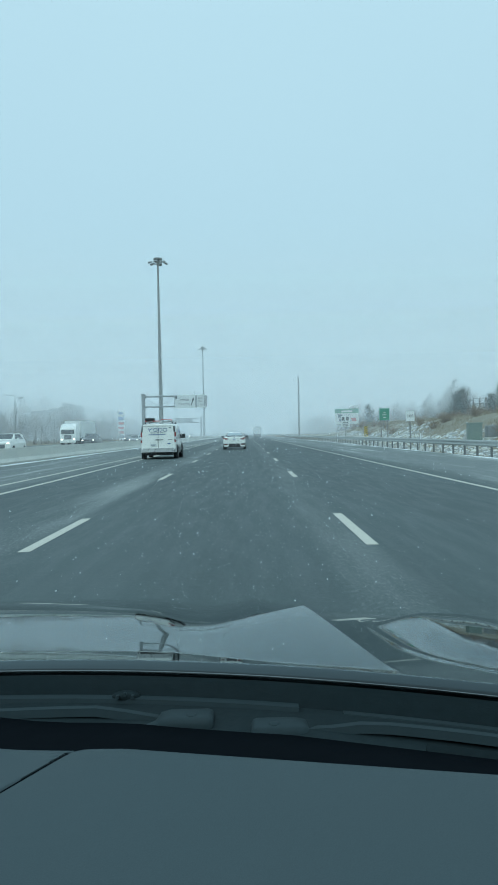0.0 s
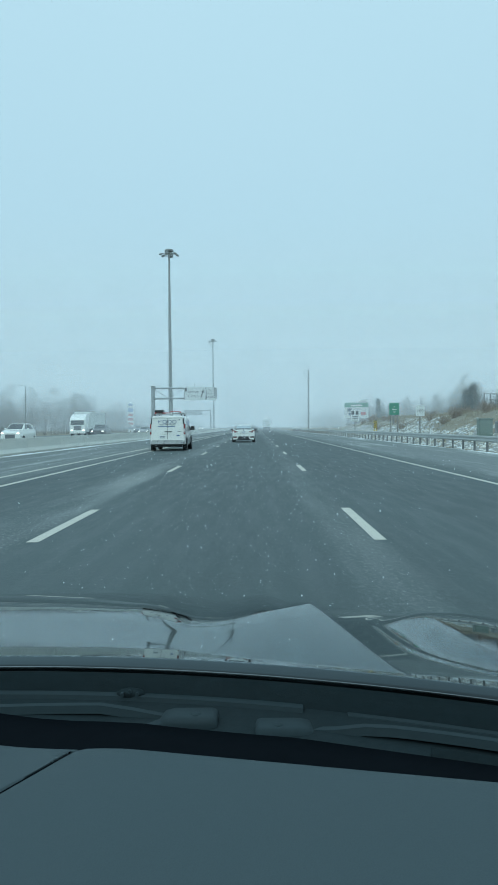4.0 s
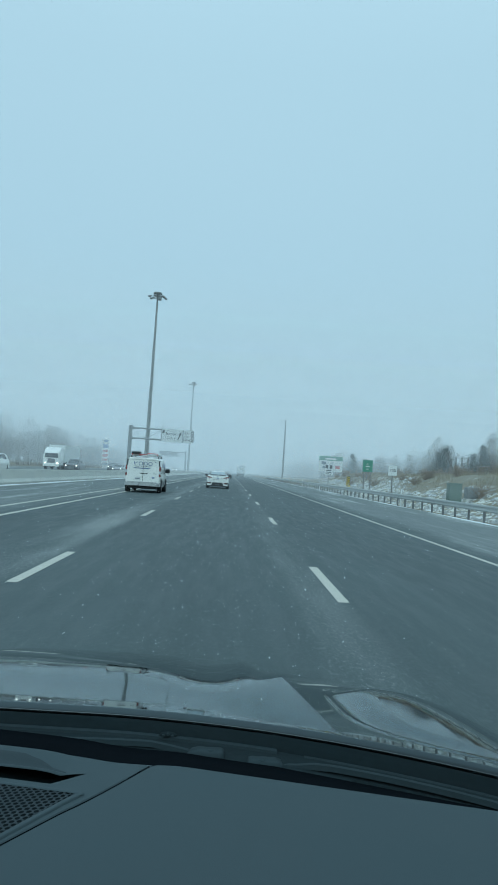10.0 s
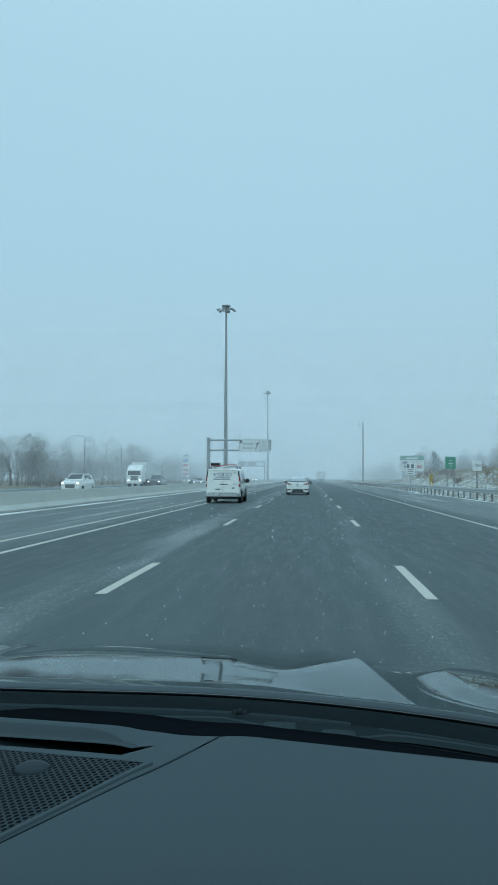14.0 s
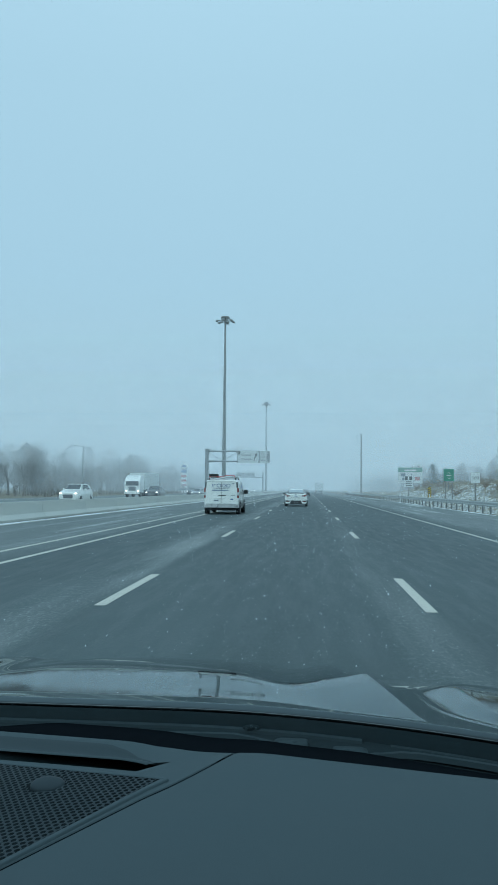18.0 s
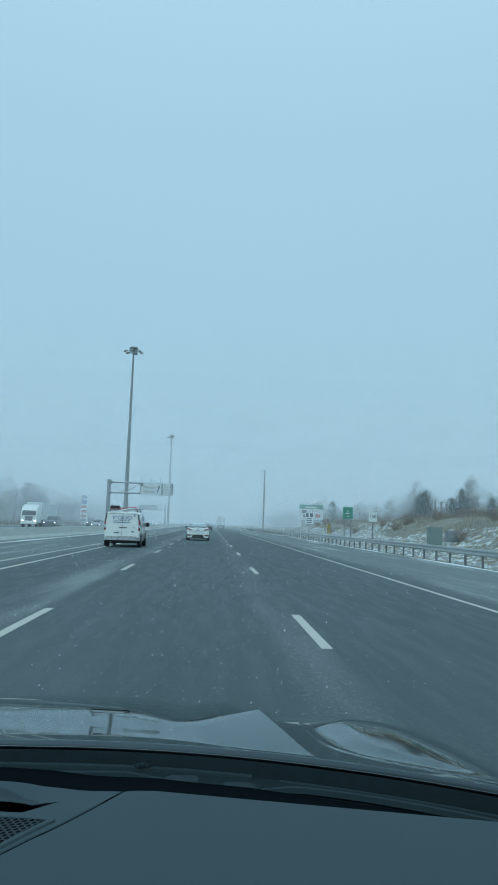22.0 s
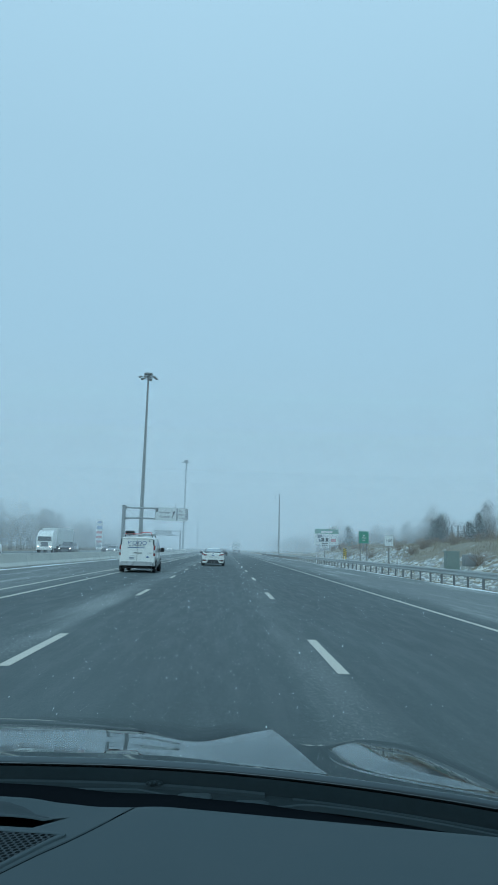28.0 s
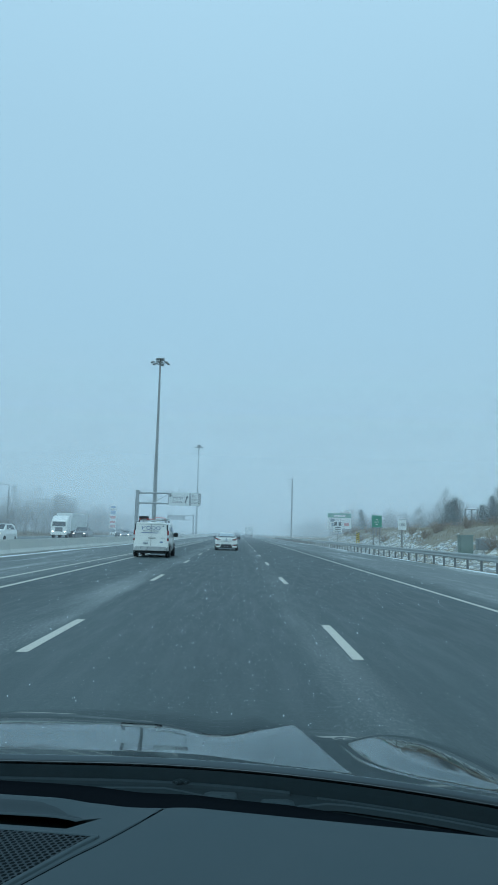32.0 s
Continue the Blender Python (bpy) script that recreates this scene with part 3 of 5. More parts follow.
# the rolled rear lip
base = len(hv)
for k, (dy, dz) in enumerate(((-0.0012, -0.0006), (-0.0018, -0.0018), (-0.0020, -0.0044), (-0.0010, -0.0066))):
    for x in hx:
        y0 = hood_rear(x)
        hv.append((x, y0 + dy, hood_z(x, y0) + dz))
for k in range(4):
    a, b = (0 if k == 0 else base + (k - 1) * n0), base + k * n0
    hf += [(b + i, b + i + 1, a + i + 1, a + i) for i in range(n0 - 1)]
bonnet = sheet("bonnet", hv, hf, HOOD_PAINT, car, "glossy graphite bonnet with a creased middle bulge", smooth=True)
# wings and nose below the bonnet's edge, lower body, and the wheels it stands on
rim = [(x, y, z) for x, y, z in [hv[j * n0] for j in range(len(hy))] + [hv[(len(hy) - 1) * n0 + i] for i in range(1, n0 - 1)] + [hv[j * n0 + n0 - 1] for j in range(len(hy) - 1, -1, -1)]]
wv, wf = [], []
for x, y, z in rim:
    side = 1 if x > -0.40 else -1
    nose = smooth(2.95, 3.05, y)
    wv += [(x, y, z), (x + 0.03 * side * (1 - nose), y + 0.05 * nose, z - 0.07), (x + 0.035 * side * (1 - nose), y + 0.07 * nose, min(0.58, z - 0.12)), (x - 0.03 * side, y - 0.02 * nose, 0.24)]
for k in range(len(rim) - 1):
    for j in range(3):
        wf.append((4 * k + j, 4 * k + j + 1, 4 * k + 5 + j, 4 * k + 4 + j))
sheet("wing", wv, wf, HOOD_PAINT, car, "graphite wings and nose", smooth=True)
rear_body = loft([ring(-2.0, [(0.90, 0.28), (0.96, 0.55), (0.92, 0.88)]), ring(0.78, [(0.96, 0.28), (1.02, 0.55), (1.00, 0.86)])])
bmesh.ops.translate(rear_body, verts=rear_body.verts[:], vec=(-0.40, 0, 0))
part("floor_pan", rear_body, DASH_DARK, car)
for wx in (-1.28, 0.48):
    for wy in (2.15, -1.3):
        wheel(car, wx, wy, 0.34, 0.22)

# plenum wall and cowl below the glass, wipers
def cross_strip(name, outline, x0, x1, material, label="", parent=None):
    """A strip that follows the bonnet's rear edge; the outline gives (back from that edge, below its height)."""
    rings = []
    for k in range(49):
        x = x0 + (x1 - x0) * k / 48
        y, z = hood_rear(x), hood_z(x, hood_rear(x))
        rings.append([(x, y + dy, z + dz) for dy, dz in outline])
    return part(name, loft(rings), material, parent or car, label)


cross_strip("cowl", ((0.03, -0.012), (0.004, -0.0075), (-0.0035, -0.0062), (-0.008, -0.030), (-0.040, -0.036), (-0.110, -0.046), (-0.200, -0.060), (-0.200, -0.11), (0.03, -0.11)), -1.35, 0.68, COWL, "black plastic cowl panel under the windscreen")
cross_strip("cowl_rib", ((-0.003, -0.0255), (-0.016, -0.027), (-0.018, -0.037), (-0.005, -0.040)), -1.2, 0.080, WIPER, "grey trim strip on the cowl")
cross_strip("cowl_rib", ((-0.003, -0.0285), (-0.014, -0.030), (-0.016, -0.040), (-0.005, -0.042)), 0.125, 0.62, WIPER)

# triple washer jet on the cowl
jy = hood_rear(-0.105) - 0.010
jz = hood_z(-0.105, hood_rear(-0.105)) - 0.026
jet = part("washer_jet", disc(-0.105, jy, jz, 0.016, 0.007, 0.006, 16, 8), COWL, car, "small triple washer jet", smooth=True)
for jx, dz in ((-0.113, 0.002), (-0.105, 0.005), (-0.097, 0.002)):
    part("jet_nozzle", tube((jx, jy - 0.010, jz + dz), (jx, jy - 0.006, jz + dz), 0.0022, 0.0022, 10), WIPER, jet)


def wiper(x0, x1, seed):
    """An arm from its pivot along the foot of the glass, with its blade."""
    def at(x, du, dz):
        h = abs(x - x0)
        rise = 0.010 * smooth(0.03, 0.10, h) + 0.004 * math.sin(7 * h + seed)
        return (x, hood_rear(x) - 0.046 - 0.01 * h + du, hood_z(x, hood_rear(x)) - 0.046 + rise + dz)

    xs = [x0 + (x1 - x0) * k / 20 for k in range(21)]
    w = part("wiper_arm", loft([[at(x, u, v) for u, v in ((0, 0), (0.012, 0), (0.010, 0.008), (0.002, 0.008))] for x in xs]), WIPER, car, "black wiper arm at rest")
    px, py, pz = at(x0, 0, 0)
    side = 1 if x1 > x0 else -1
    hub = loft([[(px + side * u, py + 0.016 * a * f, pz - 0.010 + 0.025 * g * f) for a, g in ((-1.0, 0.0), (-1.0, 0.70), (-0.86, 0.94), (-0.60, 1.0), (0.60, 1.0), (0.86, 0.94), (1.0, 0.70), (1.0, 0.0))]
                for u, f in ((-0.0245, 0.80), (-0.0225, 0.95), (-0.018, 1.0), (0.020, 1.0), (0.030, 0.92), (0.036, 0.62), (0.060, 0.50), (0.100, 0.40))])
    part("wiper_pivot", hub, WIPER, w, smooth=True)
    part("pivot_nut", disc(px - side * 0.002, py - 0.006, pz + 0.0145, 0.006, 0.005, 0.002, 14, 6), WIPER, w, smooth=True)
    xs = [x0 + (x1 - x0) * (0.25 + 0.75 * k / 14) for k in range(15)]
    part("wiper_blade", loft([[at(x, u - 0.022, v - 0.010) for u, v in ((0, 0), (0.010, 0), (0.005, 0.012))] for x in xs]), COWL, w)


wiper(0.055, 0.60, 0)
wiper(-0.032, -0.70, 2)
wiper(-0.95, -1.25, 3)


# dashboard: passenger pad, centre panel with slot, perforated grille and light sensor
def dash_edge(x):
    return 0.948 - 0.20 * (x + 0.115) if x > -0.115 else 0.948 + 0.40 * (-0.115 - max(x, -0.55))


def dash_z(x, y):
    z = 0.963 - 0.014 * smooth(-0.06, -0.205, x) - 0.10 * max(0.0, -0.21 - max(x, -0.6))
    return z - 0.9 * max(0.0, 0.60 - y) ** 1.6 - 0.30 * max(0.0, y - (dash_edge(x) - 0.012)) - 0.30 * max(0.0, x - 0.5) ** 2


def seam_x(y):
    return -0.111 + (y - 0.942) * 0.727


dashboard = part("dashboard", box(-1.3, 0.62, 0.40, 1.05, 0.62, 0.88, 0.02), DASH_DARK, car, "dark blue-grey soft vinyl dashboard")


def grid_steps(a, b, k, rim):
    return [a, a + rim, a + 2 * rim] + [a + rim + (b - a - 2 * rim) * i / k for i in range(1, k)] + [b - 2 * rim, b - rim, b]


def skin(name, pts_x, pts_y, place, material, label="", turned=lambda x, i, j: True):
    """A skin on a grid of parameters; the outermost row and column are turned down."""
    vs, nxp = [], len(pts_x)
    for j, v in enumerate(pts_y):
        for i, u in enumerate(pts_x):
            x, y, z = place(u, v)
            vs.append((x, y, z - ((0.009 if i in (0, nxp - 1) else 0.004) if (i in (0, nxp - 1) or j in (0, len(pts_y) - 1)) and turned(x, i, j) else 0)))
    fs = [(j * nxp + i, j * nxp + i + 1, (j + 1) * nxp + i + 1, (j + 1) * nxp + i) for j in range(len(pts_y) - 1) for i in range(nxp - 1)]
    return sheet(name, vs, fs, material, dashboard, label, smooth=True)


def pad_at(u, v):
    y_near = 0.42
    x = seam_x(0.42 + 0.52 * v) + 0.0014
    x = x + (0.60 - x) * u
    y = y_near + (dash_edge(x) - y_near) * v
    x = seam_x(y) + 0.0027 + (0.60 - seam_x(y) - 0.0027) * u
    return x, y, dash_z(x, y)


skin("dashboard_pad", grid_steps(0, 1, 40, 0.0012), grid_steps(0, 1, 46, 0.003), pad_at, DASH, "soft passenger-side pad")


def slot_far(x):
    return 0.922 + 0.35 * (-0.222 - max(x, -0.6)) + 0.013 * smooth(-0.225, -0.27, x)


def slot_near(x):
    return 0.892 + 0.305 * (-0.234 - max(x, -0.6))


def centre_front(u, v):
    """Between the slot and the glass: a trough at the slot that rises to a rounded ridge."""
    x = -1.2 + (-0.111 + 1.2) * u
    a, b = slot_far(min(x, -0.222)), dash_edge(x)
    y = a + (b - a) * v
    x = min(x, seam_x(y) - 0.0027)
    scoop = (0.006 * math.exp(-((v - 0.12) / 0.18) ** 2) - 0.006 * math.exp(-((v - 0.62) / 0.20) ** 2)) * smooth(-0.20, -0.27, x)
    return x, y, dash_z(x, y) - 0.0003 + 0.0023 * smooth(-0.215, -0.30, x) - scoop


def centre_back(u, v):
    """From the slot's near rim back to the seat."""
    y = 0.42 + (0.90 - 0.42) * v
    x = -1.2 + (seam_x(y) - 0.0027 + 1.2) * u
    top = slot_near(x) if x < -0.236 else slot_near(-0.236) + smooth(-0.236, -0.218, x) * (slot_far(-0.222) - slot_near(-0.236))
    y = 0.42 + (top - 0.42) * v
    x = -1.2 + (seam_x(y) - 0.0027 + 1.2) * u
    return x, y, dash_z(x, y) - 0.0003


skin("centre_panel_front", grid_steps(0, 1, 60, 0.002), grid_steps(0, 1, 20, 0.02), centre_front, DASH, "panel between slot and glass", lambda x, i, j: x < -0.225 or j > 3)
skin("centre_panel", grid_steps(0, 1, 90, 0.002), grid_steps(0, 1, 60, 0.004), centre_back, DASH, "centre panel around the speaker", lambda x, i, j: j < 55 or x < -0.236 or x > seam_x(0.5) and i > 80 and j < 60)
# painted shade of the trough on the slot's far side, tapering to its end
tv = []
for k in range(41):
    x = -1.2 + (1.2 - 0.232) * k / 40
    for q in range(6):
        v = 0.05 + 0.46 * q / 5 * (1 - 0.9 * smooth(-0.34, -0.232, x) ** 2)
        px, py, pz = centre_front((x + 1.2) / 1.089, v)
        tv.append((x, py, pz + (0.0008 if 0 < q < 5 else -0.0004)))
sheet("slot_shade", tv, [(6 * k + q, 6 * k + 6 + q, 6 * k + 7 + q, 6 * k + 1 + q) for k in range(40) for q in range(5)], SHADE_VINYL, dashboard, "strip with the trough's shade in its darker colour", smooth=True)
# dark strip added for the shade in the joint between pad and centre panel
jv = []
for k in range(31):
    y = 0.43 + 0.505 * k / 30
    jv += [(seam_x(y) + w, y, dash_z(seam_x(y) + w, y) - 0.0012) for w in (-0.0024, 0.0024)]
sheet("joint_shade", jv, [(2 * k, 2 * k + 1, 2 * k + 3, 2 * k + 2) for k in range(30)], DASH_DARK, dashboard, "dark strip for the shade in the joint")
part("air_slot", box(-1.2, -0.205, 0.86, 1.06, 0.870, 0.880), DASH_DARK, dashboard, "dark defroster slot")
# perforated grille: raised plate with real holes in staggered rows
gvs, gfs = [], []
pitch, rh = 0.0093, 0.0034
row = 0
y = 0.655
while y < 0.985:
    x = -0.72 + (pitch / 2 if row % 2 else 0)
    while x < -0.17:
        inside = x < -0.199 + (y - 0.856) * 0.665 and y < 0.856 + 0.37 * (-0.203 - x) and ((x + 0.357) / 0.0265) ** 2 + ((y - 0.860) / 0.0245) ** 2 > 1
        if inside:
            b0 = len(gvs)
            h, k = pitch / 2, pitch * 0.433
            outer = [(h, 0), (h, k), (0, k), (-h, k), (-h, 0), (-h, -k), (0, -k), (h, -k)]
            for ox, oy in outer:
                gvs.append((x + ox, y + oy, dash_z(x + ox, y + oy) + 0.0022))
            for q in range(8):
                a = 2 * math.pi * q / 8
                px, py = x + rh * math.cos(a), y + rh * math.sin(a)
                gvs.append((px, py, dash_z(px, py) + 0.0018))
            for q in range(8):
                r = (q + 1) % 8
                gfs.append((b0 + q, b0 + r, b0 + 8 + r, b0 + 8 + q))
        x += pitch
    y += pitch * 0.866
    row += 1
grille_ob = sheet("speaker_grille", gvs, gfs, GRILLE, dashboard, "perforated speaker grille")
under = [(-0.80, 0.64), (-0.341, 0.64), (-0.197, 0.856), (-0.60, 1.004), (-0.80, 1.000)]
sheet("speaker_cloth", [(a, b, dash_z(a, b) + 0.0010) for a, b in under], [tuple(range(5))], CLOTH, grille_ob)
# plain rim along the grille's two visible edges
for (ax, ay), (bx, by), (ox, oy) in (((-0.336, 0.640), (-0.1925, 0.8555), (-0.009, 0.0)), ((-0.1935, 0.8570), (-0.60, 1.0070), (0.0, -0.008))):
    rvs = []
    for k in range(25):
        px, py = ax + (bx - ax) * k / 24, ay + (by - ay) * k / 24
        for f, h in ((1.0, 0.0024), (0.95, 0.0028), (0.15, 0.0030), (0.0, 0.0024), (-0.06, -0.0012)):
            rvs.append((px + ox * f, py + oy * f, dash_z(px + ox * f, py + oy * f) + h))
    sheet("grille_rim", rvs, [(5 * k + i, 5 * k + i + 1, 5 * k + 6 + i, 5 * k + 5 + i) for k in range(24) for i in range(4)], DASH, grille_ob, smooth=True)
part("light_sensor", disc(-0.357, 0.860, dash_z(-0.357, 0.860) + 0.001, 0.0235, 0.021, 0.009, 24, 12), GRILLE, dashboard, "round dark light sensor", smooth=True)
# black band where the dashboard meets the glass
bv, bf = [], []
for j, (dy, dz) in enumerate(((-0.010, -0.006), (0.003, -0.006), (0.020, -0.003), (0.042, 0.001), (0.046, -0.034))):
    for i in range(61):
        x = -1.3 + 1.95 * i / 60
        yy = min(dash_edge(x) + dy, hood_rear(x) - 0.06 + 0.3 * dy)
        bv.append((x, yy, dash_z(x, 0.9) + dz - 0.08 * dy * smooth(-0.25, 0.05, x) + (min(0.006, 0.025 * max(0.0, -0.04 - x)) if j in (2, 3) else 0.0)))
bf = [(j * 61 + i, j * 61 + i + 1, (j + 1) * 61 + i + 1, (j + 1) * 61 + i) for j in range(4) for i in range(60)]
sheet("glass_edge_band", bv, bf, DASH_DARK, car, "black band at the foot of the windscreen", smooth=True)

# windscreen, pillars, roof and doors round the seats
wv, wf = [], []
for j in range(13):
    for i in range(25):
        u, v = i / 24, j / 12
        x = -1.40 + 2.00 * u
        xs = -0.40 + (x + 0.40) * (1 - 0.16 * v)
        bow = 0.27 * (2 * u - 1) ** 2
        yy = dash_edge(-0.40) + 0.085 - bow - 1.25 * v
        wv.append((xs, yy, 0.935 + 0.58 * v + 0.05 * math.sin(v * math.pi)))
wf = [(j * 25 + i, j * 25 + i + 1, (j + 1) * 25 + i + 1, (j + 1) * 25 + i) for j in range(12) for i in range(24)]
pane = sheet("windscreen", wv, wf, WINDSCREEN, car, "clear windscreen with a faint mirror image of the dashboard", smooth=True)
pane.visible_shadow = False
part("roof", box(-1.16, 0.36, -1.9, -0.22, 1.525, 1.575, 0.02), HEADLINER, car, "grey cloth headliner")
part("roof_skin", box(-1.18, 0.38, -1.95, -0.20, 1.579, 1.605, 0.012), HOOD_PAINT, car)
part("rear_bulkhead", box(-1.30, 0.50, -2.0, -1.9, 0.5, 1.57), HEADLINER, car)
for side in (-1, 1):
    cx = -0.40
    part("door", box(*sorted((cx + 0.99 * side, cx + 1.05 * side)), -1.9, 0.76, 0.30, 0.93, 0.02), HOOD_PAINT, car)
    for y0, y1, w in ((0.80, -0.24, 0.035), (-0.72, -0.80, 0.05), (-1.88, -1.80, 0.06)):
        part("roof_pillar", loft([[(cx + side * (r + u), y + v, z) for u, v in ((-0.02, -w), (0.02, -w), (0.02, w), (-0.02, w))] for r, y, z in ((1.015, y0, 0.90), (0.90, y0 + 0.55 * (y1 - y0), 1.26), (0.765, y1, 1.56))]), HEADLINER, car)


# ---- lamps, signs, poles ----
def high_mast():
    lamp = thing("high_mast_light", "tall grey high-mast light with a ring of floodlights", "street lamp", "high-mast lights along the median")
    part("mast", tube((0, 0, 0.9), (0, 0, 26.2), 0.33, 0.12, 12), POLE, lamp, "tapered twelve-sided steel mast")
    base = box(-0.6, 0.6, -0.9, 0.9, -0.1, 0.92, 0.06)
    part("base_block", base, CONCRETE, lamp, "concrete base block in the barrier")
    part("base_flange", tube((0, 0, 0.90), (0, 0, 1.0), 0.50, 0.48, 12), STEEL, lamp)
    part("head_hub", tube((0, 0, 25.9), (0, 0, 26.75), 0.17, 0.15, 10), POLE, lamp)
    for z, r, h in ((26.55, 0.58, 0.20), (25.95, 0.56, 0.09)):
        ring_bm = loft([[((r + a) * math.cos(2 * math.pi * k / 20), (r + a) * math.sin(2 * math.pi * k / 20), z + b) for a, b in ((0, 0), (0.05, 0), (0.05, h), (0, h))] for k in range(21)], caps=False)
        part("head_ring", ring_bm, POLE, lamp)
    part("head_cover", tube((0, 0, 26.72), (0, 0, 26.80), 0.60, 0.42, 20), POLE, lamp)
    for k in range(6):
        a = 2 * math.pi * (k + 0.35) / 6
        c, s = math.cos(a), math.sin(a)
        part("ring_post", tube((0.58 * c, 0.58 * s, 25.98), (0.58 * c, 0.58 * s, 26.6), 0.035, 0.035, 6), POLE, lamp)
        arm = part("arm", tube((0.15 * c, 0.15 * s, 26.20), (0.95 * c, 0.95 * s, 26.16), 0.04, 0.035, 6), POLE, lamp)
        secs = []
        for f, r, dz in ((0.84, 0.07, 0.03), (0.92, 0.13, 0.02), (1.02, 0.17, 0.0), (1.14, 0.26, -0.05), (1.30, 0.27, -0.09), (1.42, 0.20, -0.11), (1.47, 0.10, -0.11)):
            secs.append([(f * c - r * math.cos(w) * s, f * s + r * math.cos(w) * c, 26.16 + dz + 0.62 * r * math.sin(w)) for w in [2 * math.pi * q / 12 for q in range(12)]])
        part("floodlight", loft(secs), STEEL, arm)
    for sx in (-0.28, 0.30):
        part("winch_box", box(sx - 0.13, sx + 0.13, -0.2, 0.05, 26.1, 26.45, 0.02), SIGN_BACK, lamp)
    return lamp


mast = high_mast()
mast.location = (-12.25, 104, 0)
for k in range(2, 7):
    copy_thing(mast, Matrix.Translation((-12.25 + 0.3 * (k > 4), 104.5 * k, 0)))


def gantry(x, y, reach, panels, group=""):
    """A cantilever sign bridge on one post; reach is signed."""
    g = thing("sign_gantry", "grey steel cantilever gantry with white overhead signs" if panels else "grey steel cantilever gantry seen from behind", "sign gantry", group)
    part("post", tube((x, y, 0.02), (x, y, 6.05), 0.25, 0.21, 14), STEEL, g)
    part("base_plate", tube((x, y, -0.02), (x, y, 0.10), 0.42, 0.42, 14), CONCRETE, g)
    part("top_cap", box(x - 0.27, x + 0.27, y - 0.27, y + 0.27, 6.03, 6.12, 0.02), STEEL, g)
    ends = x + reach
    for z in (5.82, 4.62):
        part("chord", tube((x, y, z), (ends, y, z), 0.11, 0.10, 8), STEEL, g)
        part("flange", tube((x + 0.24 * (1 if reach > 0 else -1), y, z), (x + 0.34 * (1 if reach > 0 else -1), y, z), 0.19, 0.19, 10), STEEL, g)
    bays = 4
    for k in range(bays):
        a, b = x + reach * k / bays, x + reach * (k + 1) / bays
        z0, z1 = (5.82, 4.62) if k % 2 == 0 else (4.62, 5.82)
        part("brace", tube((a, y, z0), (b, y, z1), 0.045, 0.045, 6), STEEL, g)
        part("upright", tube((b, y, 4.62), (b, y, 5.82), 0.045, 0.045, 6), STEEL, g)
    return g


g1 = gantry(-12.0, 84.5, 7.45, True)
panel_1 = part("sign_panel", box(-8.30, -5.85, 84.18, 84.24, 4.42, 5.86, 0.02), SIGN_WHITE, g1, "white overhead sign with black words and an arrow")
face = pose(-7.25, 84.17, 5.36, 90, 0, 0)
words("Service", 0.42, face, SIGN_BLACK, panel_1)
words("Centre", 0.42, pose(-7.25, 84.17, 4.86, 90, 0, 0), SIGN_BLACK, panel_1)
part("arrow", plate([(-6.42, 84.17, 4.72), (-6.32, 84.17, 4.68), (-6.10, 84.17, 5.28), (-6.00, 84.17, 5.24), (-6.03, 84.17, 5.60), (-6.32, 84.17, 5.36), (-6.21, 84.17, 5.32)], 0.006), SIGN_BLACK, panel_1)
part("symbol", plate([(-8.22, 84.17, 5.42), (-7.98, 84.17, 5.42), (-7.98, 84.17, 5.80), (-8.22, 84.17, 5.80)], 0.006), SIGN_BLACK, panel_1)
panel_2 = part("sign_panel", box(-5.72, -4.62, 84.18, 84.24, 4.42, 5.86, 0.02), SIGN_WHITE, g1, "white overhead sign with black words and hatched edge")
for z, wd in ((5.52, "Do"), (5.14, "Not"), (4.76, "Cross")):
    words(wd, 0.34, pose(-5.33, 84.17, z, 90, 0, 0), SIGN_BLACK, panel_2)
for k in range(5):
    z = 4.52 + 0.26 * k
    part("hatch_stripe", plate([(-4.88, 84.17, z), (-4.68, 84.17, z + 0.16), (-4.68, 84.17, z + 0.28), (-4.88, 84.17, z + 0.12)], 0.006), SIGN_BLACK, panel_2)
for bx_ in (-8.30, -5.85, -5.72, -4.62):
    part("frame_strip", box(bx_ - 0.02, bx_ + 0.02, 84.165, 84.18, 4.42, 5.86), SIGN_BLACK, panel_1 if bx_ < -5.8 else panel_2)
for k, xx in enumerate((-8.2, -7.1, -6.0, -4.9)):
    part("sign_light", pipe([(xx, 84.4, 5.8), (xx, 84.4, 6.25), (xx, 84.1, 6.3)], 0.035, 6), STEEL, g1)
g2 = gantry(-12.3, 196, -7.2, False)
for xa, xb in ((-19.4, -17.4), (-17.0, -14.6)):
    pb = part("sign_panel", box(xa, xb, 196.2, 196.26, 4.5, 5.85, 0.02), SIGN_BACK, g2, "bare aluminium back of a sign")
    for k in range(3):
        part("stiffener", box(xa + 0.3 + 0.6 * k, xa + 0.36 + 0.6 * k, 196.12, 196.2, 4.5, 5.85), STEEL, pb)
    part("catwalk_rail", pipe([(xa, 196.3, 5.85), (xa, 196.3, 6.35), (xb, 196.3, 6.35), (xb, 196.3, 5.85)], 0.03, 6), STEEL, g2)


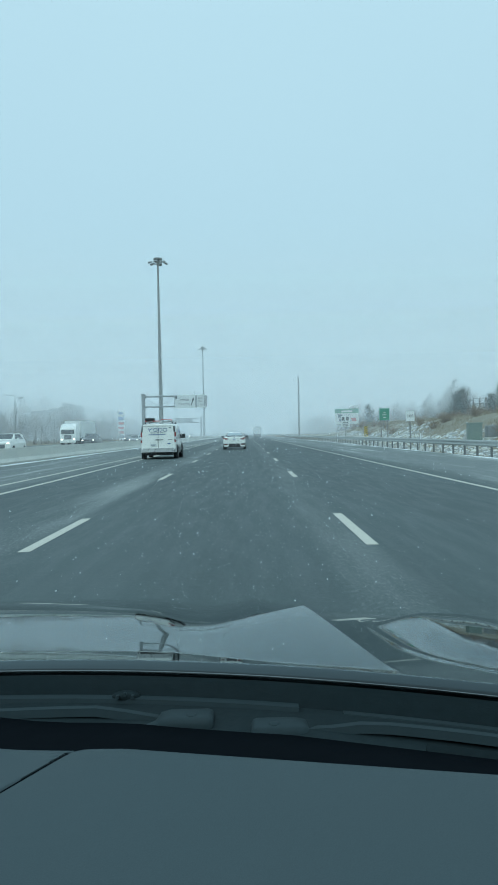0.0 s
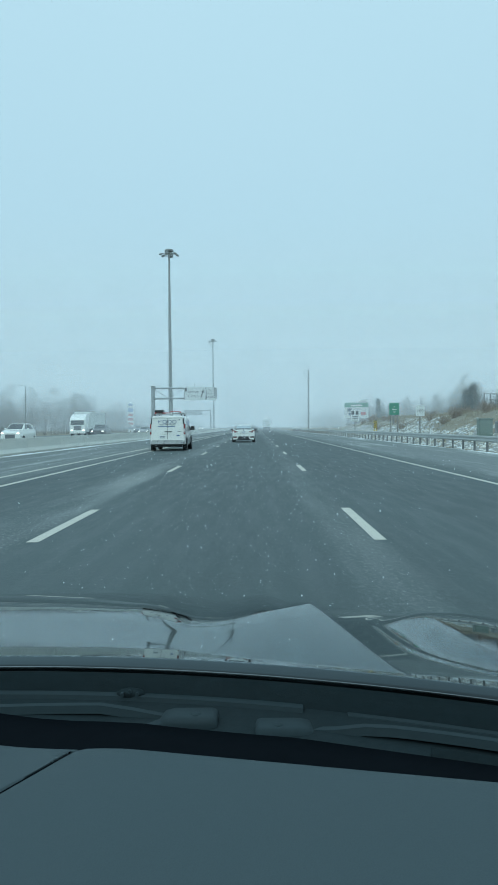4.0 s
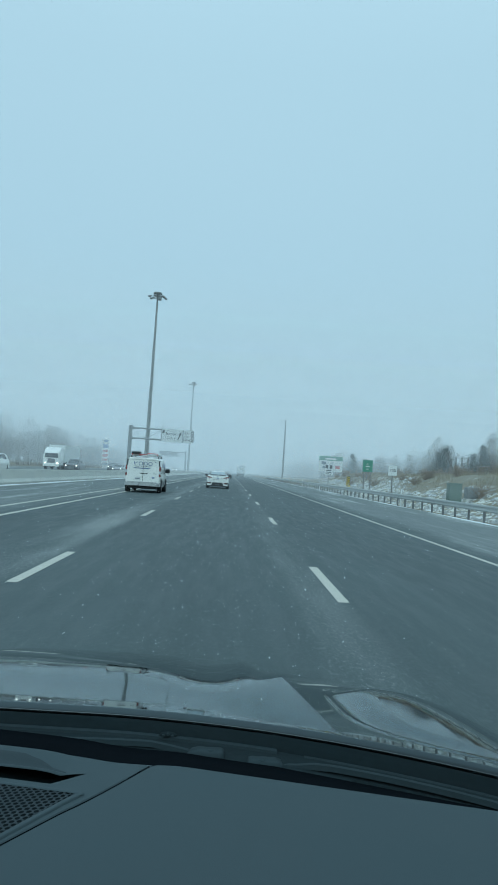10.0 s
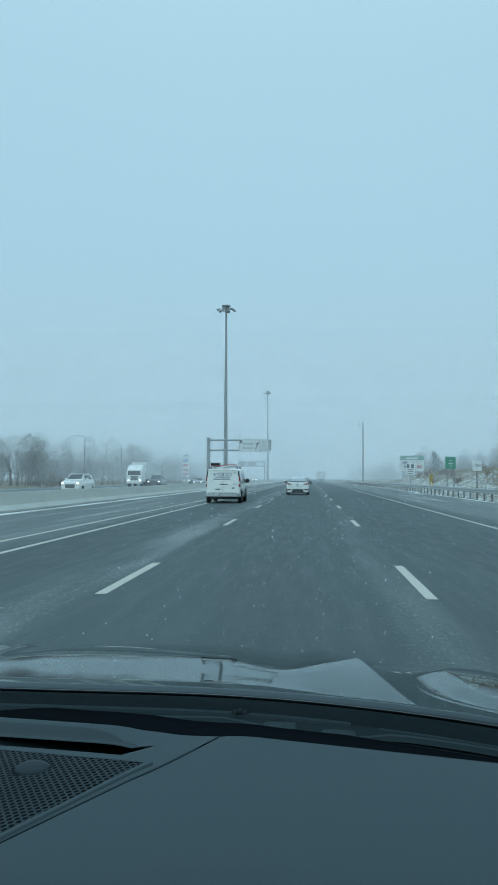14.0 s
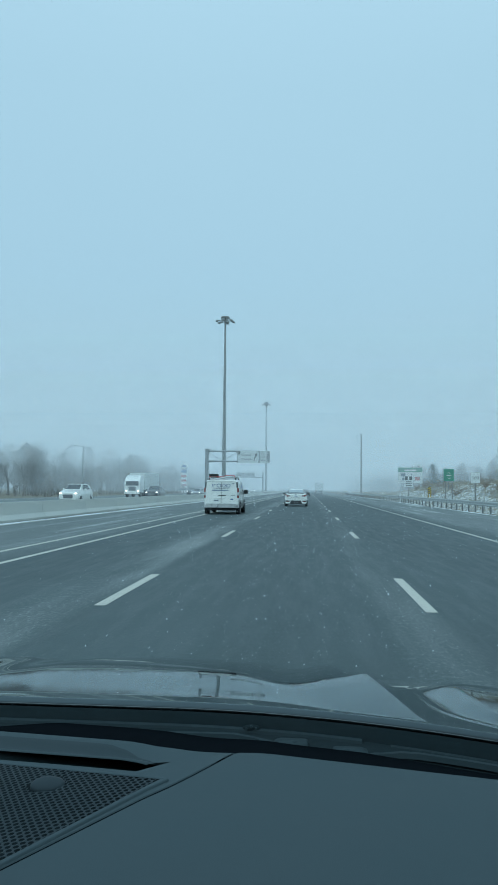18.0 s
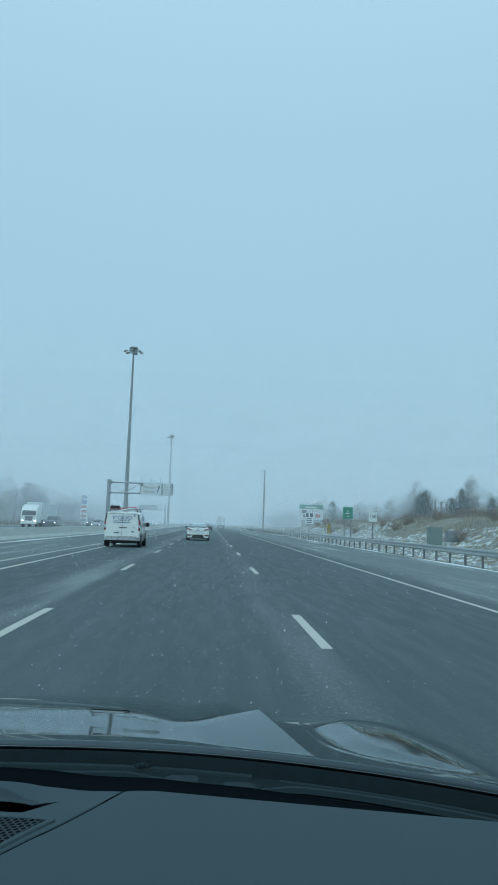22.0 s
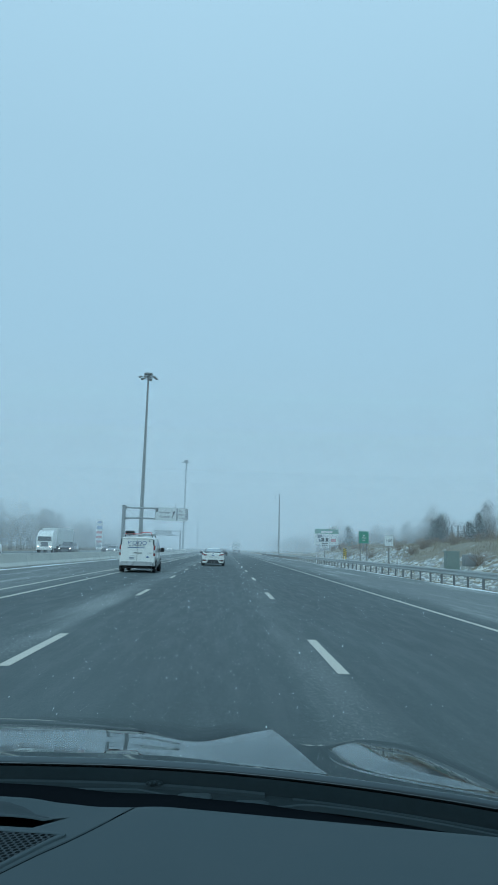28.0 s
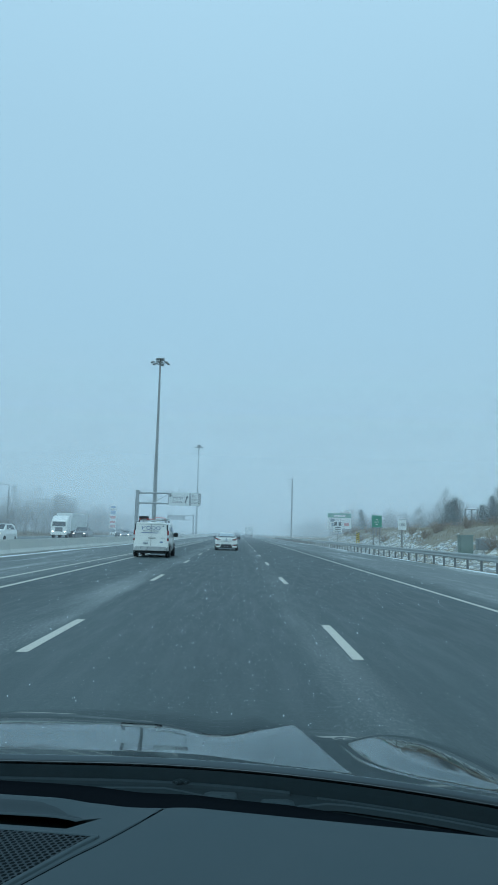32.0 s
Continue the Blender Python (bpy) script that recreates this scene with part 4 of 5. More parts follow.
def camera_pole(x, y, h):
    p = thing("utility_pole", "tall plain grey pole with a short bracket at its top", "pole")
    part("shaft", tube((x, y, -0.4), (x, y, h), 0.20, 0.13, 12), WOOD, p)
    br = pipe([(x, y, h - 0.15), (x - 0.95, y, h - 0.12), (x - 0.95, y, h - 0.55)], 0.05, 8)
    part("bracket", br, STEEL, p)
    part("hanging_unit", tube((x - 0.95, y, h - 1.05), (x - 0.95, y, h - 0.5), 0.17, 0.12, 10), STEEL, p)
    return p


camera_pole(11.6, 158, 13.6)


def road_sign(x, y, w, h, z0, face_mat, label, double=False):
    s = thing("road_sign", label, "road sign")
    for px in ((x - w / 3, x + w / 3) if double else (x,)):
        part("post", tube((px, y + 0.06, bank(px, y) - 0.3), (px, y + 0.06, z0 + h * 0.9), 0.05, 0.05, 8), WOOD, s)
    f = part("sign_face", box(x - w / 2, x + w / 2, y - 0.02, y + 0.01, z0, z0 + h, 0.01), face_mat, s)
    return s, f


_, f = road_sign(11.3, 82, 0.95, 1.25, 1.75, SIGN_WHITE, "white lane-control sign with black markings on a post")
part("symbol", box(10.88, 11.20, 81.965, 81.975, 2.50, 2.94), SIGN_BLACK, f)
part("stripe", box(11.38, 11.70, 81.965, 81.975, 2.50, 2.94), SIGN_BLACK, f)
for k in range(3):
    part("unreadable_line", box(10.98, 11.62, 81.965, 81.975, 1.84 + 0.21 * k, 1.93 + 0.21 * k), SIGN_BLACK, f)
green, f = road_sign(14.6, 76, 1.05, 1.25, 2.35, SIGN_GREEN, "small green service sign on two posts on the bank", True)
for k, (a, b) in enumerate(((0.38, 0.67), (0.28, 0.77), (0.42, 0.63))):
    part("unreadable_line", box(14.08 + a, 14.08 + b, 75.965, 75.975, 2.62 + 0.27 * k, 2.67 + 0.27 * k), SIGN_WHITE, f)
info, f = road_sign(13.2, 58, 0.70, 0.80, 1.95, SIGN_WHITE, "white speed limit sign reading 100 on a timber post")
words("100", 0.36, pose(13.2, 57.97, 2.36, 90, 0, 0), SIGN_BLACK, f)
marker, f = road_sign(10.95, 66, 0.30, 0.95, 0.75, SIGN_YELLOW, "yellow object marker with black diagonal stripes on a post")
for k in range(5):
    z = 0.78 + 0.19 * k
    part("stripe", plate([(10.80, 65.97, z), (11.10, 65.97, z + 0.14), (11.10, 65.97, z + 0.23), (10.80, 65.97, z + 0.09)], 0.005), SIGN_BLACK, f)

# big service-centre board beyond the guard rail
board = thing("service_board", "large white roadside board with a green header on steel posts", "road sign")
bx0, bx1, by_, bz = 18.5, 23.5, 150.0, bank(21.0, 150)
for px in (19.3, 21.0, 22.7):
    part("post", box(px - 0.09, px + 0.09, by_ + 0.05, by_ + 0.25, bz - 0.4, bz + 4.2, 0.01), STEEL, board)
panel = part("panel", box(bx0, bx1, by_ - 0.03, by_ + 0.05, bz + 1.3, bz + 4.55, 0.02), SIGN_WHITE, board, "white panel with plain marks")
part("header", box(bx0 + 0.02, bx1 - 0.02, by_ - 0.05, by_ - 0.032, bz + 3.6, bz + 4.53), SIGN_GREEN, panel, "green header strip")
part("header_mark", box(bx0 + 1.3, bx1 - 1.3, by_ - 0.062, by_ - 0.051, bz + 3.78, bz + 4.12), SIGN_WHITE, panel)
part("picture_mark", box(bx0 + 0.6, bx0 + 1.5, by_ - 0.046, by_ - 0.032, bz + 2.7, bz + 3.35), LETTER_DARK, panel)
part("picture_mark", box(bx0 + 0.85, bx0 + 1.3, by_ - 0.046, by_ - 0.032, bz + 1.9, bz + 2.4), LETTER_DARK, panel)
part("picture_mark", box(bx1 - 1.55, bx1 - 0.55, by_ - 0.046, by_ - 0.032, bz + 1.9, bz + 2.55), SIGN_RED, panel)
part("divider", box(bx0 + 2.72, bx0 + 2.82, by_ - 0.046, by_ - 0.032, bz + 1.4, bz + 3.3), LETTER_DARK, panel)
tab = part("distance_tab", box(bx1 - 1.9, bx1 - 0.1, by_ - 0.03, by_ + 0.05, bz + 4.57, bz + 5.1, 0.02), SIGN_WHITE, board)
words("2 km", 0.42, pose(bx1 - 1.0, by_ - 0.036, bz + 4.83, 90, 0, 0), SIGN_BLACK, tab)

# bare timber trestle of a disused hoarding on the bank top
trestle = thing("hoarding_frame", "bare dark timber hoarding frame standing on the bank", "frame")
tx, ty = 27.2, 86.0
tz = bank(tx, ty)
for k in range(3):
    px, py = tx + 0.85 * k, ty + 0.35 * k
    part("upright", box(px - 0.07, px + 0.07, py - 0.07, py + 0.07, tz - 0.4, tz + 2.5, 0.01), WOOD, trestle)
    part("raker", tube((px + 1.3, py + 1.1, bank(px + 1.3, py + 1.1) - 0.2), (px + 0.04, py + 0.05, tz + 1.75), 0.06, 0.06, 6), WOOD, trestle)
for z in (0.55, 1.15, 1.8, 2.42):
    part("rail", tube((tx - 0.1, ty - 0.05, tz + z), (tx + 1.8, ty + 0.66, tz + z + 0.03), 0.05, 0.05, 6), WOOD, trestle)

# wire fence along the bank top
fence = thing("wire_fence", "thin wire fence on posts along the bank top", "fence")
for k in range(18):
    y = 34 + 2.8 * k
    part("fence_post", tube((26.4, y, bank(26.4, y) - 0.4), (26.4, y, bank(26.4, y) + 1.25), 0.05, 0.045, 7), WOOD, fence)
for h in (0.45, 0.85, 1.2):
    part("wire", pipe([(26.4, 34 + 2.8 * k, bank(26.4, 34 + 2.8 * k) + h) for k in range(18)], 0.012, 4), STEEL, fence)

# roadside electrical cabinet at the foot of the bank
cabinet = thing("roadside_cabinet", "grey-green metal roadside cabinet at the foot of the bank", "cabinet")
cz = bank(13.9, 44)
part("body", box(13.5, 14.3, 43.7, 44.3, cz + 0.1, cz + 1.35, 0.03), CABINET, cabinet)
part("plinth", box(13.45, 14.35, 43.65, 44.35, cz - 0.3, cz + 0.1, 0.02), CONCRETE, cabinet)
part("door", box(13.56, 14.24, 43.675, 43.70, cz + 0.18, cz + 1.28, 0.01), CABINET, cabinet)
part("lid", box(13.47, 14.33, 43.66, 44.34, cz + 1.35, cz + 1.41, 0.02), CABINET, cabinet)

cabinet_small = thing("roadside_cabinet", "low grey metal cabinet beside the larger one", "cabinet")
cz = bank(15.1, 44.4)
part("body", box(14.75, 15.45, 44.1, 44.7, cz + 0.08, cz + 0.80, 0.03), STEEL, cabinet_small)
part("plinth", box(14.70, 15.50, 44.05, 44.75, cz - 0.3, cz + 0.08, 0.02), CONCRETE, cabinet_small)
part("door", box(14.81, 15.39, 44.075, 44.10, cz + 0.14, cz + 0.73, 0.01), STEEL, cabinet_small)
# yellow bend sign on the bank
bend = thing("road_sign", "yellow diamond bend warning sign on a timber post", "road sign")
wx, wy = 17.6, 92.0
wz = bank(wx, wy)
part("post", box(wx - 0.06, wx + 0.06, wy + 0.02, wy + 0.14, wz - 0.4, wz + 2.2, 0.01), WOOD, bend)
face = part("sign_face", plate([(wx, wy, wz + 1.45), (wx + 0.55, wy, wz + 2.0), (wx, wy, wz + 2.55), (wx - 0.55, wy, wz + 2.0)], 0.012), SIGN_YELLOW, bend)
part("arrow", pipe([(wx - 0.05, wy - 0.015, wz + 1.70), (wx - 0.05, wy - 0.015, wz + 1.98), (wx + 0.08, wy - 0.015, wz + 2.16), (wx + 0.08, wy - 0.015, wz + 2.32)], 0.035, 6), SIGN_BLACK, face)

# slim lamp posts beyond the opposite carriageway
def lamp_post():
    p = thing("street_lamp", "slim grey lamp post with short arm, far off", "street lamp", "lamp posts beyond the opposite road")
    part("pole", tube((0, 0, -0.4), (0, 0, 9.0), 0.10, 0.06, 8), POLE, p)
    part("arm", tube((0, 0, 8.95), (-1.3, 0, 9.15), 0.045, 0.04, 6), POLE, p)
    part("lamp_head", box(-1.75, -1.2, -0.12, 0.12, 9.08, 9.22, 0.03), STEEL, p)
    return p


post = lamp_post()
post.location = (-41, 128, -0.1)
for x, y in ((-44, 165), (-41, 205)):
    copy_thing(post, Matrix.Translation((x, y, -0.1)))

# fuel station price pylon beyond the opposite carriageway; its brand marks are plain shapes
pylon = thing("price_pylon", "tall white fuel-station price sign with red and blue panels", "sign")
part("body", box(-43.1, -40.9, 241, 241.5, -0.4, 8.0, 0.05), SIGN_WHITE, pylon)
part("top_panel", box(-42.9, -41.1, 240.94, 241, 6.6, 7.8), SIGN_BLUE, pylon)
for z in (5.2, 3.7, 2.2):
    part("price_panel", box(-42.9, -41.1, 240.94, 241, z, z + 0.8), SIGN_RED, pylon)
part("crown", disc(-42.0, 241.2, 9.0, 1.25, 0.16, 0.85, 24, 10), SIGN_WHITE, pylon, "white oval crown panel")
part("crown_mark", disc(-42.0, 241.02, 9.0, 0.85, 0.06, 0.40, 20, 8), SIGN_BLUE, pylon)
part("base_panel", box(-42.9, -41.1, 240.94, 241, 0.8, 1.6), LETTER_DARK, pylon)
tower = thing("lattice_tower", "slender grey lattice mast standing far off in the mist", "tower")
for sx, sy in ((-1, -1), (1, -1), (0, 1)):
    part("leg", tube((-33 + 1.1 * sx, 340 + 1.1 * sy, -0.5), (-33 + 0.3 * sx, 340 + 0.3 * sy, 25), 0.12, 0.08, 6), STEEL, tower)
for k in range(9):
    z = 2.6 * k + 0.5
    s = 1.1 - 0.8 * z / 25
    part("lattice", pipe([(-33 - s, 340 - s, z), (-33 + s, 340 - s, z + 2.6), (-33, 340 + s, z), (-33 - s, 340 - s, z + 2.6)], 0.05, 5), STEEL, tower)


# ---- vehicles ----
def coupe(x, y):
    """The white two-door car ahead; its rear is at y."""
    c = thing("car", "white two-door coupe ahead in the same lane, seen from behind", "car")
    half = lambda w, zb, zm, zt: [(w * 0.90, zb), (w * 0.97, zb + 0.10), (w, (zb + zm) / 2), (w * 0.99, zm), (w * 0.90, zt - 0.03), (w * 0.80, zt)]
    secs = [ring(0.0, half(0.80, 0.38, 0.70, 0.90)), ring(0.06, half(0.86, 0.30, 0.80, 1.00)), ring(0.30, half(0.90, 0.24, 0.86, 1.04)), ring(0.9, half(0.91, 0.22, 0.90, 0.99)),
            ring(2.4, half(0.91, 0.20, 0.90, 0.97)), ring(3.3, half(0.90, 0.20, 0.86, 0.94)), ring(4.2, half(0.86, 0.22, 0.70, 0.80)), ring(4.5, half(0.70, 0.28, 0.55, 0.66))]
    body = part("body", loft(secs), WHITE_PAINT, c, "white painted body, dirty low down", smooth=False)
    cab = [ring(0.42, [(0.74, 0.97), (0.68, 1.045), (0.60, 1.05)]), ring(1.25, [(0.76, 0.95), (0.64, 1.22), (0.52, 1.30)]), ring(1.75, [(0.78, 0.95), (0.64, 1.28), (0.50, 1.385)]),
           ring(2.5, [(0.78, 0.95), (0.64, 1.28), (0.50, 1.375)]), ring(3.35, [(0.76, 0.93), (0.70, 0.97), (0.62, 0.98)])]
    part("cabin", loft(cab), WHITE_PAINT, c)
    part("rear_window_frame", plate([(-0.68, 0.47, 1.062), (0.68, 0.47, 1.062), (0.57, 1.28, 1.307), (-0.57, 1.28, 1.307)], 0.010), BLACK, c, "black rear window surround")
    part("rear_window", plate([(-0.62, 0.51, 1.088), (0.62, 0.51, 1.088), (0.53, 1.25, 1.312), (-0.53, 1.25, 1.312)], 0.012), PALE_GLAZING, c, "rear window with the sky's reflection in its pale colour")
    for s in (-1, 1):
        part("side_window", plate([(s * 0.775, 1.1, 1.00), (s * 0.795, 2.9, 0.99), (s * 0.665, 2.4, 1.27), (s * 0.665, 1.5, 1.245)][::s], 0.012), GLAZING, c)
        tl = part("tail_light", loft([[(s * 0.46, -0.015, 0.80), (s * 0.46, -0.015, 0.86), (s * 0.46, 0.05, 0.86), (s * 0.46, 0.05, 0.80)], [(s * 0.72, -0.01, 0.76), (s * 0.74, 0.0, 0.95), (s * 0.74, 0.12, 0.97), (s * 0.72, 0.12, 0.76)],
                                      [(s * 0.875, 0.10, 0.78), (s * 0.885, 0.12, 0.95), (s * 0.86, 0.3, 0.94), (s * 0.86, 0.3, 0.80)]]), RED_LENS, c, "red C-shaped tail light")
        part("reversing_lens", box(s * 0.60 - 0.07, s * 0.60 + 0.07, -0.03, 0.0, 0.80, 0.84, 0.01), CLEAR_LENS, tl)
        part("bumper_vent", loft([[(s * 0.50, -0.03, 0.36), (s * 0.50, -0.03, 0.46), (s * 0.50, 0.05, 0.46), (s * 0.50, 0.05, 0.36)], [(s * 0.81, -0.012, 0.35), (s * 0.84, -0.006, 0.48), (s * 0.83, 0.12, 0.48), (s * 0.82, 0.12, 0.35)]]), BLACK, c)
        part("vent_reflector", box(s * 0.66 - 0.10, s * 0.66 + 0.10, -0.040, -0.020, 0.385, 0.43, 0.008), RED_LENS, c)
        part("vent_blade", loft([[(s * a, -0.034, 0.23 + 0.20 * q), (s * (a + 0.07), -0.034, 0.23 + 0.20 * q), (s * (a + 0.07), 0.06, 0.23 + 0.20 * q), (s * a, 0.06, 0.23 + 0.20 * q)] for q, a in ((0.0, 0.50), (0.5, 0.455), (1.0, 0.40))]), WHITE_PAINT, c)
        part("bumper_corner", loft([[(s * 0.52, -0.030, z), (s * 0.82, 0.0, z), (s * 0.82, 0.12, z), (s * 0.52, 0.10, z)] for z in (0.23, 0.35)]), WHITE_PAINT, c)
        mr = part("mirror", disc(s * 1.00, 2.55, 1.02, 0.125, 0.09, 0.085, 12, 8), BLACK, c)
        part("mirror_arm", box(s * 0.90 - 0.06, s * 0.90 + 0.06, 2.53, 2.60, 0.96, 1.0, 0.01), BLACK, mr)
        for wy in (0.85, 3.55):
            wheel(c, s * 0.80, wy, 0.325, 0.22)
    part("spoiler", loft([[(xx, 0.02 + 0.10 * (xx / 0.84) ** 2 + u, 1.055 - 0.15 * abs(xx / 0.84) ** 3 + v) for u, v in ((0, -0.012), (0.18, 0.0), (0.18, 0.025), (0.0, 0.040))] for xx in [-0.84 + 1.68 * k / 14 for k in range(15)]]), BLACK, c, "black boot-lid spoiler")
    part("number_plate", box(-0.15, 0.15, -0.025, 0.02, 0.74, 0.89, 0.01), SIGN_WHITE, c, "pale plate with unreadable marks")
    part("plate_marks", box(-0.11, 0.11, -0.029, -0.024, 0.79, 0.84), LETTER_BLUE, c)
    part("boot_seam", box(-0.40, 0.40, -0.012, 0.0, 0.685, 0.695), BLACK, c)
    part("badge", disc(0, -0.01, 0.955, 0.05, 0.02, 0.035, 12, 6), RIM, c)
    part("rear_diffuser", loft([[(-0.49, -0.033, 0.21), (-0.40, -0.033, 0.47), (-0.40, 0.1, 0.47), (-0.49, 0.1, 0.21)], [(0.49, -0.033, 0.21), (0.40, -0.033, 0.47), (0.40, 0.1, 0.47), (0.49, 0.1, 0.21)]]), BLACK, c, "black lower bumper insert")
    for xx in (-0.10, 0.10):
        part("exhaust_tip", tube((xx, -0.07, 0.29), (xx, 0.05, 0.29), 0.045, 0.045, 10), RIM, c)
    part("underbody", box(-0.74, 0.74, 0.15, 4.2, 0.17, 0.30, 0.03), BLACK, c)
    c.matrix_world = pose(x, y, 0.0, 0, 0, 0)
    return c


coupe(-0.95, 57)


def van(x, y):
    """The white panel van in the next lane; its rear is at y."""
    v = thing("van", "white dirt-splashed panel van with blue lettering and roof ladders", "van")
    half = lambda w, zb, zm, zt: [(w * 0.95, zb), (w, zb + 0.12), (w * 1.0, 0.85), (w * 0.985, zm), (w * 0.90, zt - 0.10), (w * 0.82, zt - 0.02), (w * 0.55, zt)]
    secs = [ring(0.0, half(0.87, 0.50, 1.20, 1.78)), ring(0.07, half(0.905, 0.36, 1.20, 1.82)), ring(0.5, half(0.915, 0.30, 1.20, 1.84)), ring(2.3, half(0.915, 0.28, 1.20, 1.85)),
            ring(2.9, half(0.90, 0.28, 1.15, 1.80)), ring(3.45, half(0.89, 0.28, 1.02, 1.32)), ring(3.6, half(0.89, 0.28, 0.95, 1.14)), ring(4.25, half(0.84, 0.30, 0.80, 0.98)), ring(4.4, half(0.72, 0.34, 0.7, 0.80))]
    part("body", loft(secs), WHITE_PAINT, v, "white panel body")
    part("rear_bumper", loft([[(xx, -0.07 + 0.10 * abs(xx / 0.9) ** 4 + u, z) for u, z in ((0, 0.36), (0.0, 0.56), (0.10, 0.585), (0.3, 0.5), (0.3, 0.34))] for xx in [-0.92 + 1.84 * k / 10 for k in range(11)]]), DIRTY_WHITE, v, "white dirt-splashed rear bumper")
    for s in (-1, 1):
        t = part("tail_light", loft([[(s * (0.835 + a), b, z) for a, b in ((0, -0.012), (0.075, 0.015), (0.09, 0.16), (0.0, 0.10))] for z in (0.86, 1.0, 1.28, 1.40)]), RED_LENS, v, "tall red tail light")
        part("clear_lens", box(s * 0.875 - 0.035, s * 0.875 + 0.045, -0.02, 0.02, 1.0, 1.16, 0.01), CLEAR_LENS, t)
        part("pillar_trim", loft([[(s * (0.80 + a - 0.05 * (z - 1.4)), b, z) for a, b in ((0.0, -0.01), (0.07, 0.02), (0.075, 0.12), (0.0, 0.10))] for z in (1.40, 1.56, 1.70)]), GLAZING, v)
        part("door_handle" if s > 0 else "door_handle", box(s * 0.10 - 0.10 + 0.05, s * 0.10 + 0.10 + 0.05, -0.035, 0.0, 0.985, 1.02, 0.012), BLACK, v)
        part("side_window", plate([(s * 0.915, 2.28, 1.18), (s * 0.905, 3.38, 1.10), (s * 0.83, 2.98, 1.60), (s * 0.845, 2.30, 1.64)][::s], 0.012), GLAZING, v, "dark cab side window")
        part("side_handle", box(s * 0.925 - 0.02, s * 0.925 + 0.02, 1.95, 2.08, 1.05, 1.08, 0.01), BLACK, v)
        part("side_handle", box(s * 0.925 - 0.02, s * 0.925 + 0.02, 2.22, 2.35, 1.05, 1.08, 0.01), BLACK, v)
        part("slide_rail", box(s * 0.922 - 0.008, s * 0.922 + 0.008, 0.45, 1.5, 1.06, 1.085), BLACK, v)
        part("sill_trim", box(s * 0.925 - 0.02, s * 0.925 + 0.02, 1.05, 2.75, 0.42, 0.60, 0.012), DIRTY, v)
        part("side_logo_block", plate([(s * 0.924, 1.35, 1.36), (s * 0.924, 1.95, 1.36), (s * 0.902, 1.95, 1.56), (s * 0.902, 1.35, 1.56)][::s], 0.006), LETTER_BLUE, v)
        m = part("mirror", box(s * 1.03 - 0.11, s * 1.03 + 0.11, 3.05, 3.15, 1.07, 1.30, 0.03), BLACK, v, "black door mirror")
        part("mirror_foot", box(s * 0.92 - 0.05, s * 0.92 + 0.05, 3.08, 3.13, 1.07, 1.13, 0.01), BLACK, m)
        for wy in (0.78, 3.45):
            arch = tube((s * 0.86, wy, 0.35), (s * 0.925, wy, 0.35), 0.40, 0.40, 20)
            part("wheel_arch", arch, BLACK, v)
            wheel(v, s * 0.84, wy, 0.335, 0.21)
    part("door_seam", box(-0.006, 0.006, -0.016, 0.0, 0.60, 1.70), BLACK, v)
    part("door_seam", box(-0.80, 0.80, -0.012, 0.0, 1.705, 1.715), BLACK, v)
    part("plate_lamp_bar", box(-0.42, -0.02, -0.03, 0.0, 0.86, 0.89, 0.008), WHITE_PAINT, v)
    part("number_plate", box(-0.42, -0.12, -0.025, 0.0, 0.66, 0.81, 0.008), SIGN_WHITE, v, "pale plate with unreadable marks")
    part("plate_marks", box(-0.39, -0.15, -0.029, -0.024, 0.71, 0.76), LETTER_DARK, v)
    part("maker_badge", disc(0.55, -0.012, 0.80, 0.085, 0.012, 0.035, 16, 6), LETTER_BLUE, v)
    part("model_marks", box(0.52, 0.72, -0.014, -0.004, 1.00, 1.02), RIM, v)
    part("round_label", disc(0.62, -0.01, 1.62, 0.04, 0.008, 0.04, 14, 6), LETTER_DARK, v)
    # company mark as plain shapes: a slanted stroke pair, two rings and an upright with a bow
    z0, z1 = 1.43, 1.60
    part("mark_stroke", plate([(-0.50, -0.012, z1), (-0.46, -0.012, z1), (-0.42, -0.012, z0), (-0.46, -0.012, z0)], 0.004), LETTER_BLUE, v)
    part("mark_stroke", plate([(-0.44, -0.012, (z0 + z1) / 2), (-0.40, -0.012, (z0 + z1) / 2), (-0.28, -0.012, z1), (-0.33, -0.012, z1)], 0.004), LETTER_BLUE, v)
    for cx, a0, a1 in ((-0.14, 0, 24), (0.36, 0, 24), (0.11, -6, 7)):
        pts = [(cx + 0.10 * math.cos(2 * math.pi * k / 24), -0.012, 1.515 + 0.085 * math.sin(2 * math.pi * k / 24)) for k in range(a0, a1 + 1)]
        part("mark_ring", pipe(pts, 0.014, 5), LETTER_BLUE, v)
    part("mark_stroke", box(0.02, 0.05, -0.018, -0.006, z0, z1), LETTER_BLUE, v)
    words("GLASS AND METAL", 0.085, pose(-0.02, -0.014, 1.365, 90, 0, 0), LETTER_DARK, v, wide=1.1)
    part("address_marks", box(-0.50, 0.38, -0.014, -0.004, 1.250, 1.285), LETTER_BLUE, v)
    # roof rack with ladders
    rack = part("roof_rack", tube((-0.72, 0.5, 1.93), (0.72, 0.5, 1.93), 0.025, 0.025, 8), ALU, v, "aluminium roof rack")
    part("rack_bar", tube((-0.72, 2.1, 1.95), (0.72, 2.1, 1.95), 0.025, 0.025, 8), ALU, rack)
    for xx in (-0.70, 0.70):
        for yy in (0.5, 2.1):
            part("rack_foot", box(xx - 0.03, xx + 0.03, yy - 0.05, yy + 0.05, 1.78, 1.94, 0.01), BLACK, rack)
